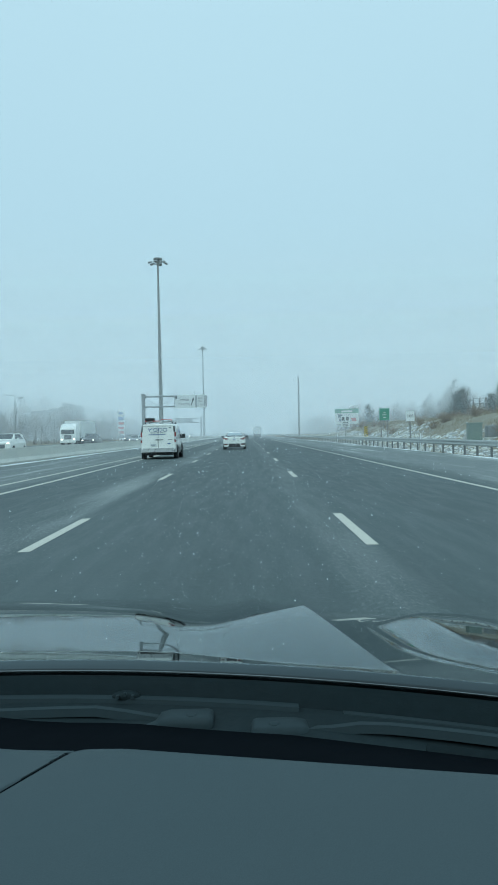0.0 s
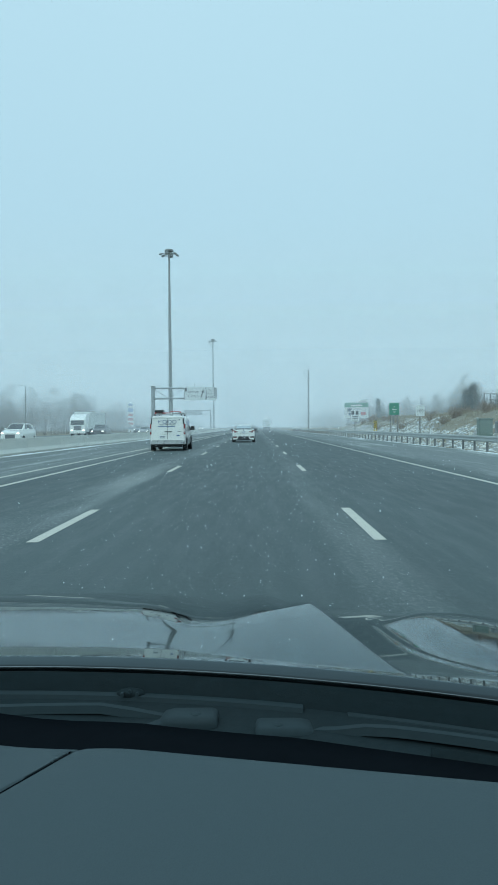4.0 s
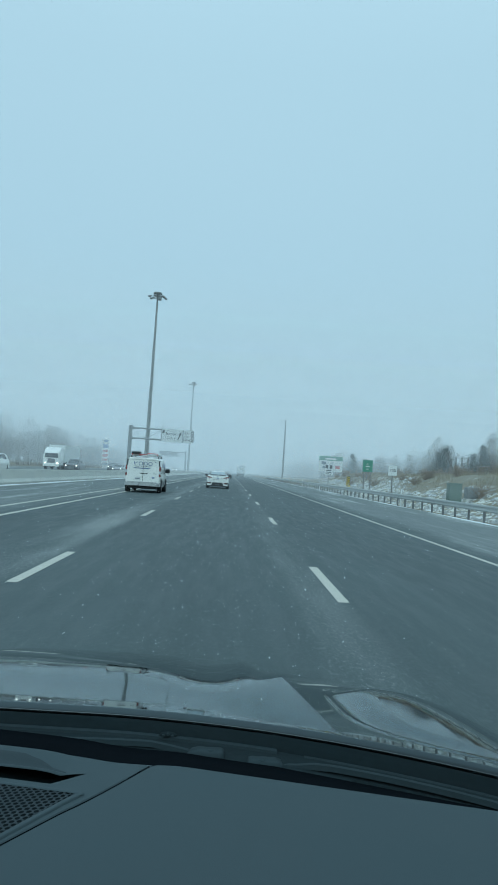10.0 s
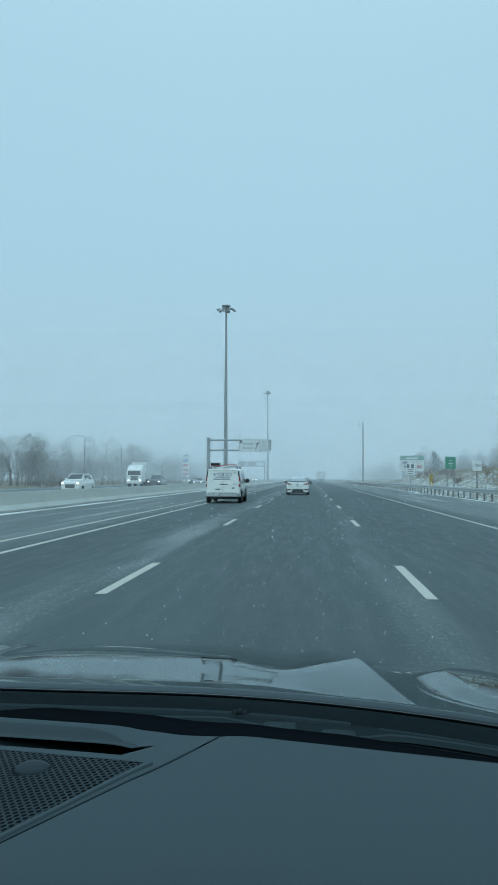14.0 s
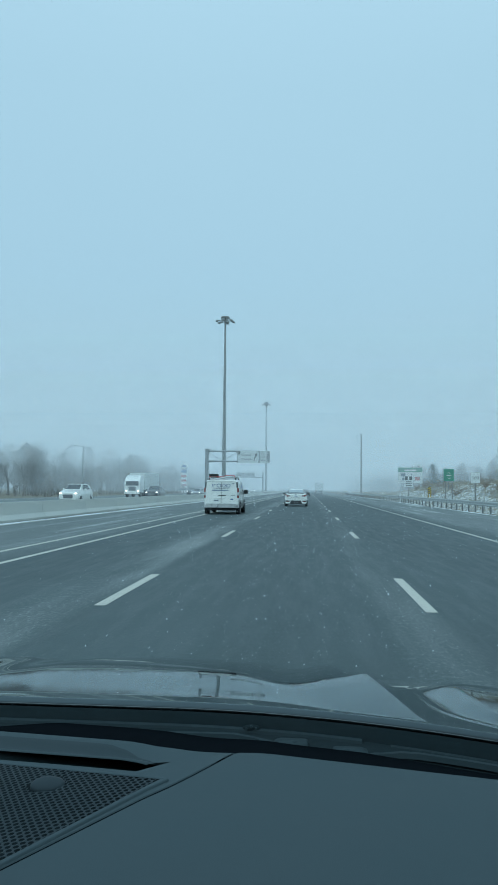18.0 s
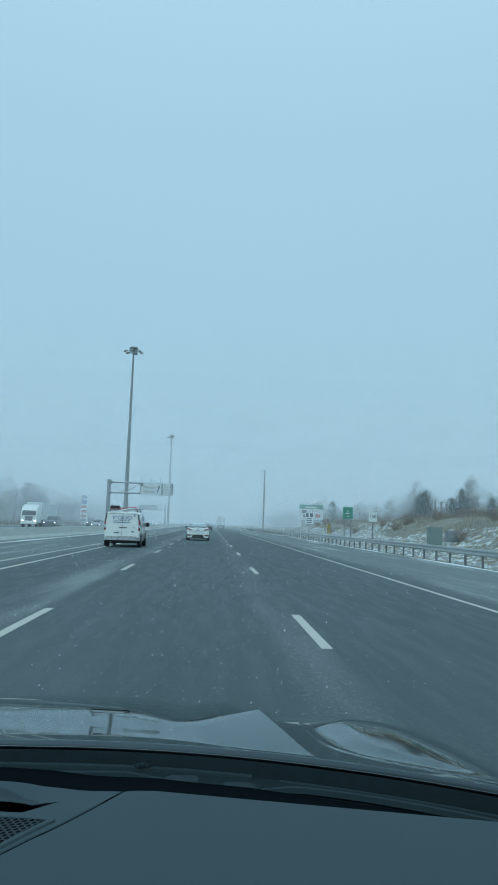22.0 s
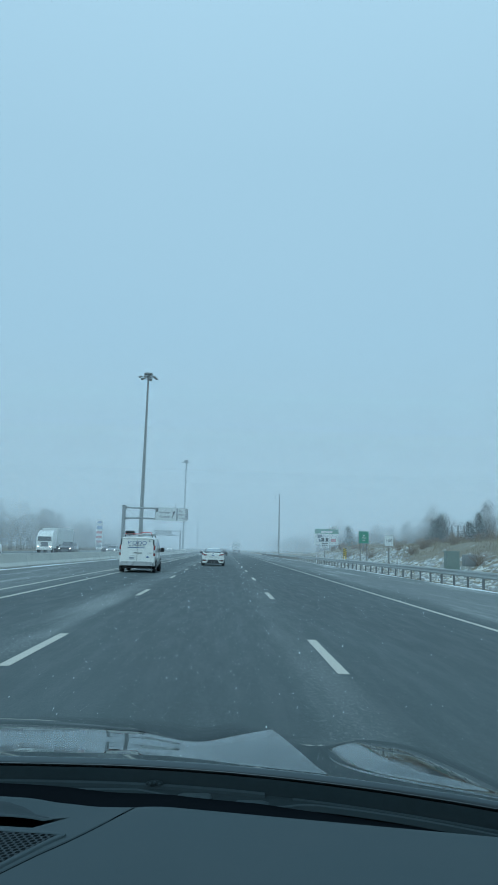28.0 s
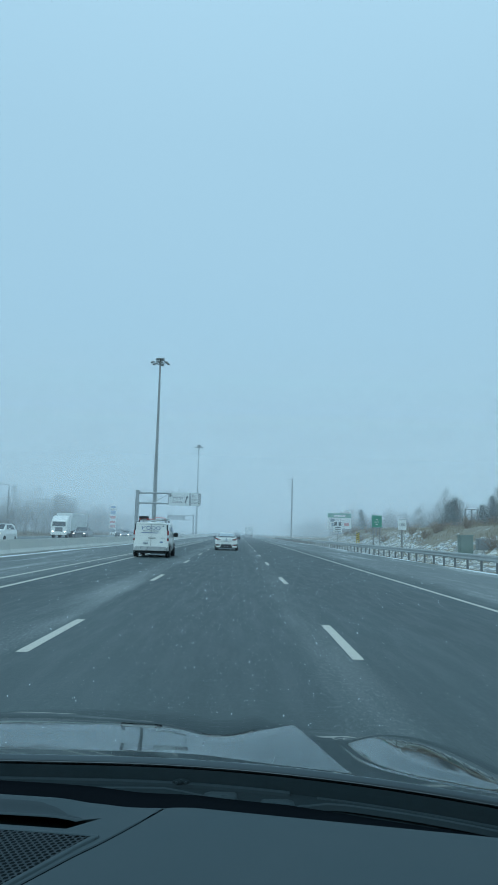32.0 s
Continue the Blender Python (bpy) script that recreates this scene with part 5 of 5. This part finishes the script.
    for x0, col, zz in ((-0.62, LADDER_RED, 1.97), (0.20, ALU, 1.97)):
        lad = part("ladder", tube((x0, -0.05, zz), (x0, 2.9, zz + 0.05), 0.035, 0.035, 6), col, v, "ladder lying on the rack")
        part("ladder_rail", tube((x0 + 0.40, -0.05, zz), (x0 + 0.40, 2.9, zz + 0.05), 0.035, 0.035, 6), col, lad)
        for k in range(9):
            part("rung", tube((x0, 0.15 + 0.3 * k, zz), (x0 + 0.40, 0.15 + 0.3 * k, zz), 0.018, 0.018, 6), ALU, lad)
    part("pipe_box", box(-0.66, -0.20, 0.0, 0.5, 2.0, 2.13, 0.03), BLACK, v, "black tool box strapped to the rack")
    part("strap", pipe([(0.15, 0.3, 1.95), (0.15, 0.3, 2.06), (0.66, 0.3, 2.06), (0.66, 0.3, 1.95)], 0.02, 6), LADDER_RED, v)
    part("underbody", box(-0.75, 0.75, 0.2, 4.1, 0.20, 0.36, 0.03), BLACK, v)
    v.matrix_world = pose(x, y, 0.0, 0, 0, 0)
    return v


van(-4.55, 37.5)


def box_truck(x, y):
    t = thing("truck", "pale box lorry far ahead in the mist", "truck")
    part("cargo_box", box(-1.25, 1.25, 0, 7.5, 1.05, 3.55, 0.06), SILVER_PAINT, t)
    part("cab", box(-1.15, 1.15, 7.7, 9.6, 0.6, 2.9, 0.2), WHITE_PAINT, t)
    part("chassis", box(-0.9, 0.9, 0.1, 9.2, 0.65, 1.05, 0.03), BLACK, t)
    for s in (-1, 1):
        part("rear_door", box(min(0.02 * s, 1.2 * s), max(0.02 * s, 1.2 * s), -0.03, 0.0, 1.12, 3.48, 0.01), SIGN_WHITE, t)
        part("tail_light", box(s * 1.0 - 0.12, s * 1.0 + 0.12, -0.02, 0.05, 0.80, 0.92, 0.01), RED_LENS, t)
        part("mud_flap", box(s * 0.92 - 0.25, s * 0.92 + 0.25, 0.75, 0.78, 0.22, 0.8), BLACK, t)
        for wy in (1.5, 8.4):
            wheel(t, s * 1.0, wy, 0.48, 0.3)
    part("under_ride_bar", box(-1.1, 1.1, 0.02, 0.12, 0.45, 0.57, 0.02), DIRTY, t)
    t.matrix_world = pose(x, y, 0, 0, 0, 0)
    return t


box_truck(3.5, 232)


def road_car(paint, label, suv=False, lights=True, group=""):
    """A car that meets us on the other side: its front is at y = 0 and looks towards -y."""
    c = thing("car", label, "car", group)
    up = 0.22 if suv else 0.0
    half = lambda w, zb, zm, zt: [(w * 0.92, zb), (w, zb + 0.14), (w, zm), (w * 0.88, zt)]
    part("body", loft([ring(0, half(0.72, 0.35, 0.55, 0.68 + up)), ring(0.15, half(0.85, 0.28, 0.62, 0.78 + up)), ring(1.1, half(0.90, 0.22, 0.80, 0.94 + up)), ring(3.4, half(0.91, 0.22, 0.85, 0.98 + up)), ring(4.35, half(0.86, 0.28, 0.80, 0.98 + up)), ring(4.5, half(0.75, 0.35, 0.7, 0.9 + up))]), paint, c)
    part("cabin", loft([ring(1.15, [(0.74, 0.92 + up), (0.66, 0.96 + up)]), ring(1.95, [(0.77, 0.92 + up), (0.60, 1.40 + 1.2 * up)]), ring(3.3, [(0.77, 0.92 + up), (0.60, 1.42 + 1.2 * up)]), ring(4.2, [(0.74, 0.92 + up), (0.62, (1.30 if suv else 1.0) + up)])]), paint, c)
    part("windscreen", plate([(0.64, 1.19, 0.985 + up), (-0.64, 1.19, 0.985 + up), (-0.56, 1.88, 1.37 + 1.2 * up), (0.56, 1.88, 1.37 + 1.2 * up)], 0.012), GLAZING, c)
    part("front_grille", box(-0.42, 0.42, -0.02, 0.05, 0.42, 0.54 + up, 0.02), RIM, c)
    for s in (-1, 1):
        part("side_window", plate([(s * 0.775, 1.7, 0.97 + up), (s * 0.785, 3.7, 0.97 + up), (s * 0.645, 3.3, 1.34 + 1.2 * up), (s * 0.645, 2.0, 1.33 + 1.2 * up)][::s], 0.012), GLAZING, c)
        part("headlight", disc(s * 0.62, 0.05, 0.64 + up, 0.15, 0.07, 0.06, 12, 6), HEADLIGHT if lights else CLEAR_LENS, c)
        part("mirror", disc(s * 0.98, 1.75, 1.0 + up, 0.10, 0.07, 0.06, 10, 6), paint, c)
        for wy in (0.85, 3.55):
            wheel(c, s * 0.80, wy, 0.33, 0.21)
    return c


GROUP = "oncoming cars behind the barrier"
kinds = [road_car(DARK_PAINT, "dark car coming the other way with lit headlights", True, True, GROUP),
         road_car(WHITE_PAINT, "white car coming the other way with lit headlights", True, True, GROUP),
         road_car(SILVER_PAINT, "silver car coming the other way with lit headlights", False, True, GROUP)]
spots = ((1, -20.5, 60), (0, -19.4, 88), (2, -19.2, 122), (0, -23.0, 140), (1, -19.4, 176), (2, -23.0, 210), (1, -19.2, 250), (0, -26.5, 170))
used = set()
for kind, x, y in spots:
    if kind in used:
        copy_thing(kinds[kind], Matrix.Translation((x, y, 0)))
    else:
        kinds[kind].location = (x, y, 0)
        used.add(kind)
lorry = thing("lorry", "white articulated lorry with a box trailer coming the other way", "truck")
part("cab", loft([[(w, y, z) for w, z in ((1.15, 0.7), (1.2, 1.0), (1.2, 2.2), (1.12, h), (-1.12, h), (-1.2, 2.2), (-1.2, 1.0), (-1.15, 0.7))] for y, h in ((0.0, 2.45), (0.15, 2.75), (0.9, 3.15), (1.5, 3.35), (2.6, 3.40))]), WHITE_PAINT, lorry)
part("cab_window", plate([(-1.0, -0.03, 1.75), (1.0, -0.03, 1.75), (0.96, -0.01, 2.42), (-0.96, -0.01, 2.42)], 0.02), GLAZING, lorry)
part("grille", box(-0.55, 0.55, -0.04, 0.0, 0.95, 1.60, 0.02), RIM, lorry)
part("bumper", box(-1.18, 1.18, -0.10, 0.2, 0.45, 0.85, 0.05), WHITE_PAINT, lorry)
part("trailer", box(-1.25, 1.25, 3.2, 14, 1.1, 3.75, 0.05), SIGN_WHITE, lorry, "pale box trailer")
part("chassis", box(-0.9, 0.9, 0.4, 13.8, 0.6, 1.1, 0.03), BLACK, lorry)
for s in (-1, 1):
    part("headlight", disc(s * 0.9, 0.0, 0.95, 0.16, 0.06, 0.09, 12, 6), HEADLIGHT, lorry)
    for wy in (1.0, 4.8, 11.8, 13.0):
        wheel(lorry, s * 1.0, wy, 0.5, 0.3)
lorry.location = (-26.8, 108, 0)
far_car = road_car(DARK_PAINT, "dark car far ahead in the same direction", False, False)
far_car.matrix_world = pose(-0.5, 150, 0, 0, 0, 180)


# ---- plants ----
def twig(vs, fs, a, b, r0, r1, n=4):
    """Adds a tapered stick to running lists of vertices and faces."""
    d = (b - a)
    if d.length < 1e-5:
        return
    q = d.to_track_quat("Z", "Y").to_matrix()
    k0 = len(vs)
    for c, r in ((a, r0), (b, r1)):
        for k in range(n):
            w = 2 * math.pi * k / n
            vs.append(tuple(c + q @ Vector((r * math.cos(w), r * math.sin(w), 0))))
    for k in range(n):
        fs.append((k0 + k, k0 + (k + 1) % n, k0 + n + (k + 1) % n, k0 + n + k))


def bare_tree(rng, height, trunk_r, depth=5, vs=None, fs=None, at=(0, 0, 0), spread=0.55, n=5):
    vs, fs = ([], []) if vs is None else (vs, fs)

    def grow(a, way, length, r, level):
        b = a + way * length * 0.5 + Vector((rng.uniform(-1, 1), rng.uniform(-1, 1), 0)) * length * 0.05
        c = b + (way + Vector((rng.uniform(-1, 1), rng.uniform(-1, 1), rng.uniform(0, 0.6))) * 0.15).normalized() * length * 0.5
        sides = n if level < 2 else 3
        twig(vs, fs, a, b, r, r * 0.8, sides)
        twig(vs, fs, b, c, r * 0.8, r * 0.55, sides)
        if level >= depth:
            return
        kids = 3 if level < 3 else 2
        for k in range(kids + (1 if level == 0 else 0)):
            turn = rng.uniform(0, 2 * math.pi)
            side = Vector((math.cos(turn), math.sin(turn), rng.uniform(0.1, 0.7)))
            start = b.lerp(c, rng.uniform(0.0, 1.0)) if k else c
            grow(start, (way * rng.uniform(0.6, 1.0) + side * spread * rng.uniform(0.7, 1.3)).normalized(), length * rng.uniform(0.55, 0.78), r * 0.5, level + 1)

    grow(Vector(at), Vector((rng.uniform(-0.05, 0.05), rng.uniform(-0.05, 0.05), 1)).normalized(), height * 0.36, trunk_r, 0)
    return vs, fs


def spray(rng, vs, fs, x, y, z, size, thick=(0.16, 0.30)):
    """One small tuft: a bent sliver that points outwards and up or down at random."""
    a, e = rng.uniform(0, 6.283), rng.uniform(-0.6, 1.1)
    c, s, u = math.cos(a) * math.cos(e), math.sin(a) * math.cos(e), math.sin(e)
    w = size * rng.uniform(*thick)
    b0 = len(vs)
    vs += [(x - s * w, y + c * w, z), (x + s * w, y - c * w, z), (x + c * size, y + s * size, z + u * size)]
    fs.append((b0, b0 + 1, b0 + 2))


def conifer(rng, height, width, vs, fs, at, clumps=40, per=26):
    """Adds an uneven pine crown, clump by clump of needle tufts, to running lists."""
    x0, y0, z0 = at
    lean = rng.uniform(-0.06, 0.06)
    for j in range(clumps):
        f = rng.random() ** 0.9
        z = z0 + height * (0.05 + 0.93 * f)
        wide = width * (1.03 - f) ** 0.95 * (0.72 + 0.45 * noise.noise((x0 * 1.7 + f * 3.1, y0, j * 0.37)))
        a, q = rng.uniform(0, 6.283), wide * rng.uniform(0.25, 1.0)
        cx, cy = x0 + lean * height * f + q * math.cos(a), y0 + q * math.sin(a)
        size = width * rng.uniform(0.18, 0.36) * (1.15 - 0.6 * f)
        for _ in range(per):
            p = Vector((rng.gauss(0, 1), rng.gauss(0, 1), rng.gauss(0, 0.75)))
            p = p * (size * 0.62)
            spray(rng, vs, fs, cx + p.x, cy + p.y, z + p.z - 0.12 * q, size * rng.uniform(0.25, 0.5))


def crown(rng, height, width, vs, fs, at, count):
    """Adds the fine twigs of a leafless crown as slivers, thicker towards its heart."""
    x0, y0, z0 = at
    for _ in range(count):
        f = rng.uniform(0.22, 1.0)
        wide = width * math.sin(math.pi * min(1.0, 0.12 + 0.80 * f)) ** 0.7 * (0.75 + 0.5 * noise.noise((x0 + 2.3 * f, y0, f * 4.0)))
        a, q = rng.uniform(0, 6.283), wide * rng.random() ** 0.6
        spray(rng, vs, fs, x0 + q * math.cos(a), y0 + q * math.sin(a), z0 + height * f * (1 - 0.12 * (q / width) ** 2), height * rng.uniform(0.05, 0.12), (0.012, 0.026))


rng = random.Random(11)


def plant_bare(x, y, h, r, depth, spread=0.55):
    t = thing("tree", "tall leafless broadleaf tree with fine grey twigs", "tree", "bare trees by the road")
    vs, fs = bare_tree(rng, h, r, depth, spread=spread)
    crown(rng, h, h * 0.27, vs, fs, (0, 0, 0), 1100)
    sheet("branches", vs, fs, BARK, t)
    t.location = (x, y, bank(x, y) - 0.1)
    return t


for x, y, h, r in ((29, 94, 4.2, 0.09), (36, 124, 8, 0.17), (39, 108, 6.0, 0.12), (63, 150, 8, 0.16), (25, 158, 7.5, 0.15)):
    plant_bare(x, y, h, r, 6)


def plant_conifer(x, y, h, w):
    t = thing("tree", "dark green broad pine behind the snowy bank", "tree", "pines behind the bank")
    part("trunk", tube((0, 0, -0.3), (0, 0, h * 0.95), 0.03 * h, 0.02, 7), BARK, t)
    vs, fs = [], []
    conifer(rng, h, w, vs, fs, (0, 0, 0), int(60 + 20 * h), 50)
    sheet("needles", vs, fs, NEEDLE, t, "drooping needle sprays")
    t.location = (x, y, bank(x, y) - 0.1)


for x, y, h, w in ((27.5, 95, 3.4, 1.7), (30.0, 99, 4.4, 2.1), (33.0, 97, 3.6, 1.9), (36.0, 101, 4.9, 2.3), (39.5, 99, 3.8, 2.0), (31.5, 106, 4.4, 2.2),
                   (43.5, 103, 4.6, 2.3), (47.5, 101, 3.9, 2.1), (51.5, 106, 4.8, 2.4), (22.6, 132, 4.2, 2.2), (25.4, 135, 3.6, 2.0)):
    plant_conifer(x, y, h, w)


def woodland(name, label, spots, height, kind_mix, seed, twigs=1500):
    """Far woods as one body of many trees."""
    r = random.Random(seed)
    bv, bf, nv, nf = [], [], [], []
    for x, y in spots:
        h = height * r.uniform(0.6, 1.15)
        if r.random() < kind_mix:
            conifer(r, h * 0.9, h * 0.27, nv, nf, (x, y, bank(x, y)), 26, 14)
        else:
            bare_tree(r, h * 0.95, 0.15, 3, bv, bf, (x, y, bank(x, y) - 0.2), 0.55, 4)
            crown(r, h, h * 0.30, bv, bf, (x, y, bank(x, y)), twigs)
    if bv:
        tagged(sheet(name, bv, bf, BARK), label, "woods", kind="stuff")
    if nv:
        tagged(sheet(name + "_evergreens", nv, nf, NEEDLE), label, "woods", kind="stuff")


r2 = random.Random(4)
WOOD_LABEL = "dense leafless wood with some evergreens, grey in the mist"
def belt(side, near, wide, y0, y1, count):
    """Spots of a wood that runs along the road, denser towards its edge."""
    out = []
    for _ in range(count):
        y = y0 + (y1 - y0) * r2.random()
        out.append((side * (near + 5 * noise.noise((y * 0.02, side * 3.0, 0.5)) + wide * r2.random() ** 1.4), y))
    return out


woodland("woods", WOOD_LABEL, belt(-1, 47, 42, 118, 300, 300), 9.6, 0.18, 5)
woodland("woods", WOOD_LABEL, belt(-1, 45, 55, 300, 620, 200), 10.5, 0.35, 9)
woodland("woods", WOOD_LABEL, belt(1, 37, 40, 112, 300, 270), 7.4, 0.16, 6)
woodland("woods", "distant belt of trees, almost lost in the mist", belt(1, 33, 50, 300, 640, 240), 9.5, 0.25, 7)

for side, near in ((1, 31), (-1, 41)):
    woodland("undergrowth", "leafless scrub along the edge of the wood", belt(side, near, 12, 105, 420, 200), 3.6, 0.1, 160 + side, 800)

# dry grass and bare shrubs on the bank
gv2, gf2 = [], []
r3 = random.Random(8)
for _ in range(42000):
    x, y = 11.2 + 19 * r3.random() ** 0.75, 14 + 110 * r3.random()
    if noise.noise((x * 0.35, y * 0.25, 4)) < -0.12:
        continue
    if x < 16.5 and r3.random() < 0.7:
        continue
    z, h, a = bank(x, y), r3.uniform(0.12, 0.42), r3.uniform(0, 6.3)
    w = 0.010 + 0.010 * y / 60
    dx, dy = math.cos(a), math.sin(a)
    b0 = len(gv2)
    gv2 += [(x - w * dx, y - w * dy, z - 0.03), (x + w * dx, y + w * dy, z - 0.03), (x + 0.3 * h * dy + 0.1, y - 0.3 * h * dx, z + h)]
    gf2.append((b0, b0 + 1, b0 + 2))
tagged(sheet("dry_grass", gv2, gf2, STRAW), "straw-coloured dry grass tufts on the bank", "grass", kind="stuff")
for k in range(44):
    x, y = r3.uniform(15.5, 27), r3.uniform(28, 125)
    sv, sf = [], []
    for _ in range(60):
        a, e, ln = r3.uniform(0, 6.3), r3.uniform(0.5, 1.4), r3.uniform(0.4, 1.2)
        tip = Vector((math.cos(a) * math.cos(e), math.sin(a) * math.cos(e), math.sin(e))) * ln
        st = Vector((r3.uniform(-0.2, 0.2), r3.uniform(-0.2, 0.2), 0))
        twig(sv, sf, st, st + tip, 0.014, 0.005, 3)
        for _ in range(2):
            m0 = st + tip * r3.uniform(0.4, 0.9)
            twig(sv, sf, m0, m0 + Vector((r3.uniform(-0.3, 0.3), r3.uniform(-0.3, 0.3), r3.uniform(0.1, 0.4))), 0.008, 0.003, 3)
    s = tagged(sheet("shrub", sv, sf, SHRUB), "leafless brown shrub on the bank", "shrub", "shrubs on the bank")
    s.location = (x, y, bank(x, y) - 0.03)

# broken stone on the lower slope, with snow lying between the stones
def slope_spot(reach):
    """A spot on the stony foot of the bank; the upper edge of the stones wanders."""
    while True:
        u, y = r3.random() ** 1.15, 16 + 112 * r3.random() ** 0.9
        if u < 0.72 + 0.5 * noise.noise((y * 0.06, 2.0, reach)):
            return 11.5 + reach * u, y


def chips(name, count, reach, low, high, tall, sink, material, label, category):
    """Many flat splinters lying on the slope, longer than wide, most of them along its fall."""
    rv, rf = [], []
    for _ in range(count):
        x, y = slope_spot(reach)
        z, size = bank(x, y), r3.uniform(low, high)
        rise = (bank(x + 0.5, y) - bank(x - 0.5, y))
        b0, turn, long = len(rv), r3.gauss(0.5, 0.7), r3.uniform(1.0, 2.1)
        c, q = math.cos(turn), math.sin(turn)
        for px, py, pz in ((1, 0, 0), (0.2, 0.9, 0.1), (-0.9, 0.3, 0), (-0.4, -0.8, 0.1), (0.5, -0.7, 0), (0.5, 0.2, 0.75), (-0.3, -0.1, 1.0)):
            px, py, pz = px * long * r3.uniform(0.7, 1.3), py * 0.7 * r3.uniform(0.7, 1.3), pz * tall * r3.uniform(0.5, 1.3)
            dx, dy = size * (px * c - py * q), size * (px * q + py * c)
            rv.append((x + dx, y + dy, z + rise * dx + size * pz - sink))
        rf += [(b0, b0 + 1, b0 + 5), (b0 + 1, b0 + 2, b0 + 6), (b0 + 1, b0 + 6, b0 + 5), (b0 + 2, b0 + 3, b0 + 6), (b0 + 3, b0 + 4, b0 + 6), (b0 + 4, b0 + 5, b0 + 6), (b0 + 4, b0, b0 + 5)]
    return tagged(sheet(name, rv, rf, material), label, category, kind="stuff")


chips("broken_stone", 5200, 8.0, 0.08, 0.30, 0.55, 0.05, ROCK, "grey broken stone on the foot of the bank", "stones")
chips("lying_snow", 4300, 8.5, 0.09, 0.30, 0.32, 0.03, SLOPE_SNOW, "ragged patches of snow caught between the stones", "snow")

# ---- falling snow, haze sheets ----
fv, ff = [], []
r5 = random.Random(21)
for _ in range(2100):
    y = 2.6 + 16 * r5.random() ** 1.3
    x, z = r5.gauss(-0.02, 0.16) * y, 0.05 + r5.random() ** 1.6 * 1.15
    s = r5.uniform(0.0009, 0.0021) * (1 + 1.6 * r5.random() ** 6) * (0.55 + 0.10 * y)
    b0 = len(fv)
    lx, lz = r5.uniform(-1, 1), r5.uniform(0.5, 2.0)
    fv += [(x + s, y, z), (x - s, y, z), (x, y + s, z), (x, y - s, z), (x + s * lx, y, z + s * lz), (x - s * lx, y, z - s * lz)]
    ff += [(b0 + i, b0 + j, b0 + k) for i in (0, 1) for j in (2, 3) for k in (4, 5)]
tagged(sheet("falling_snow", fv, ff, FLAKE), "small white snowflakes drifting over the road", "snow", kind="stuff")

# Leaning translucent sheets, added to imitate haze over the distance.
for y, density, low, high in VEILS:
    w = 60 + y * 1.6
    vs = [(-w, y, 0), (w, y, 0), (w, y + high, high), (-w, y + high, high)]
    veil = sheet("haze_sheet", vs, [(0, 1, 2, 3)], mist("haze_veil", density, low, high))
    tagged(veil, "faint slanted sheet that imitates the haze over the road", "mist", kind="stuff")
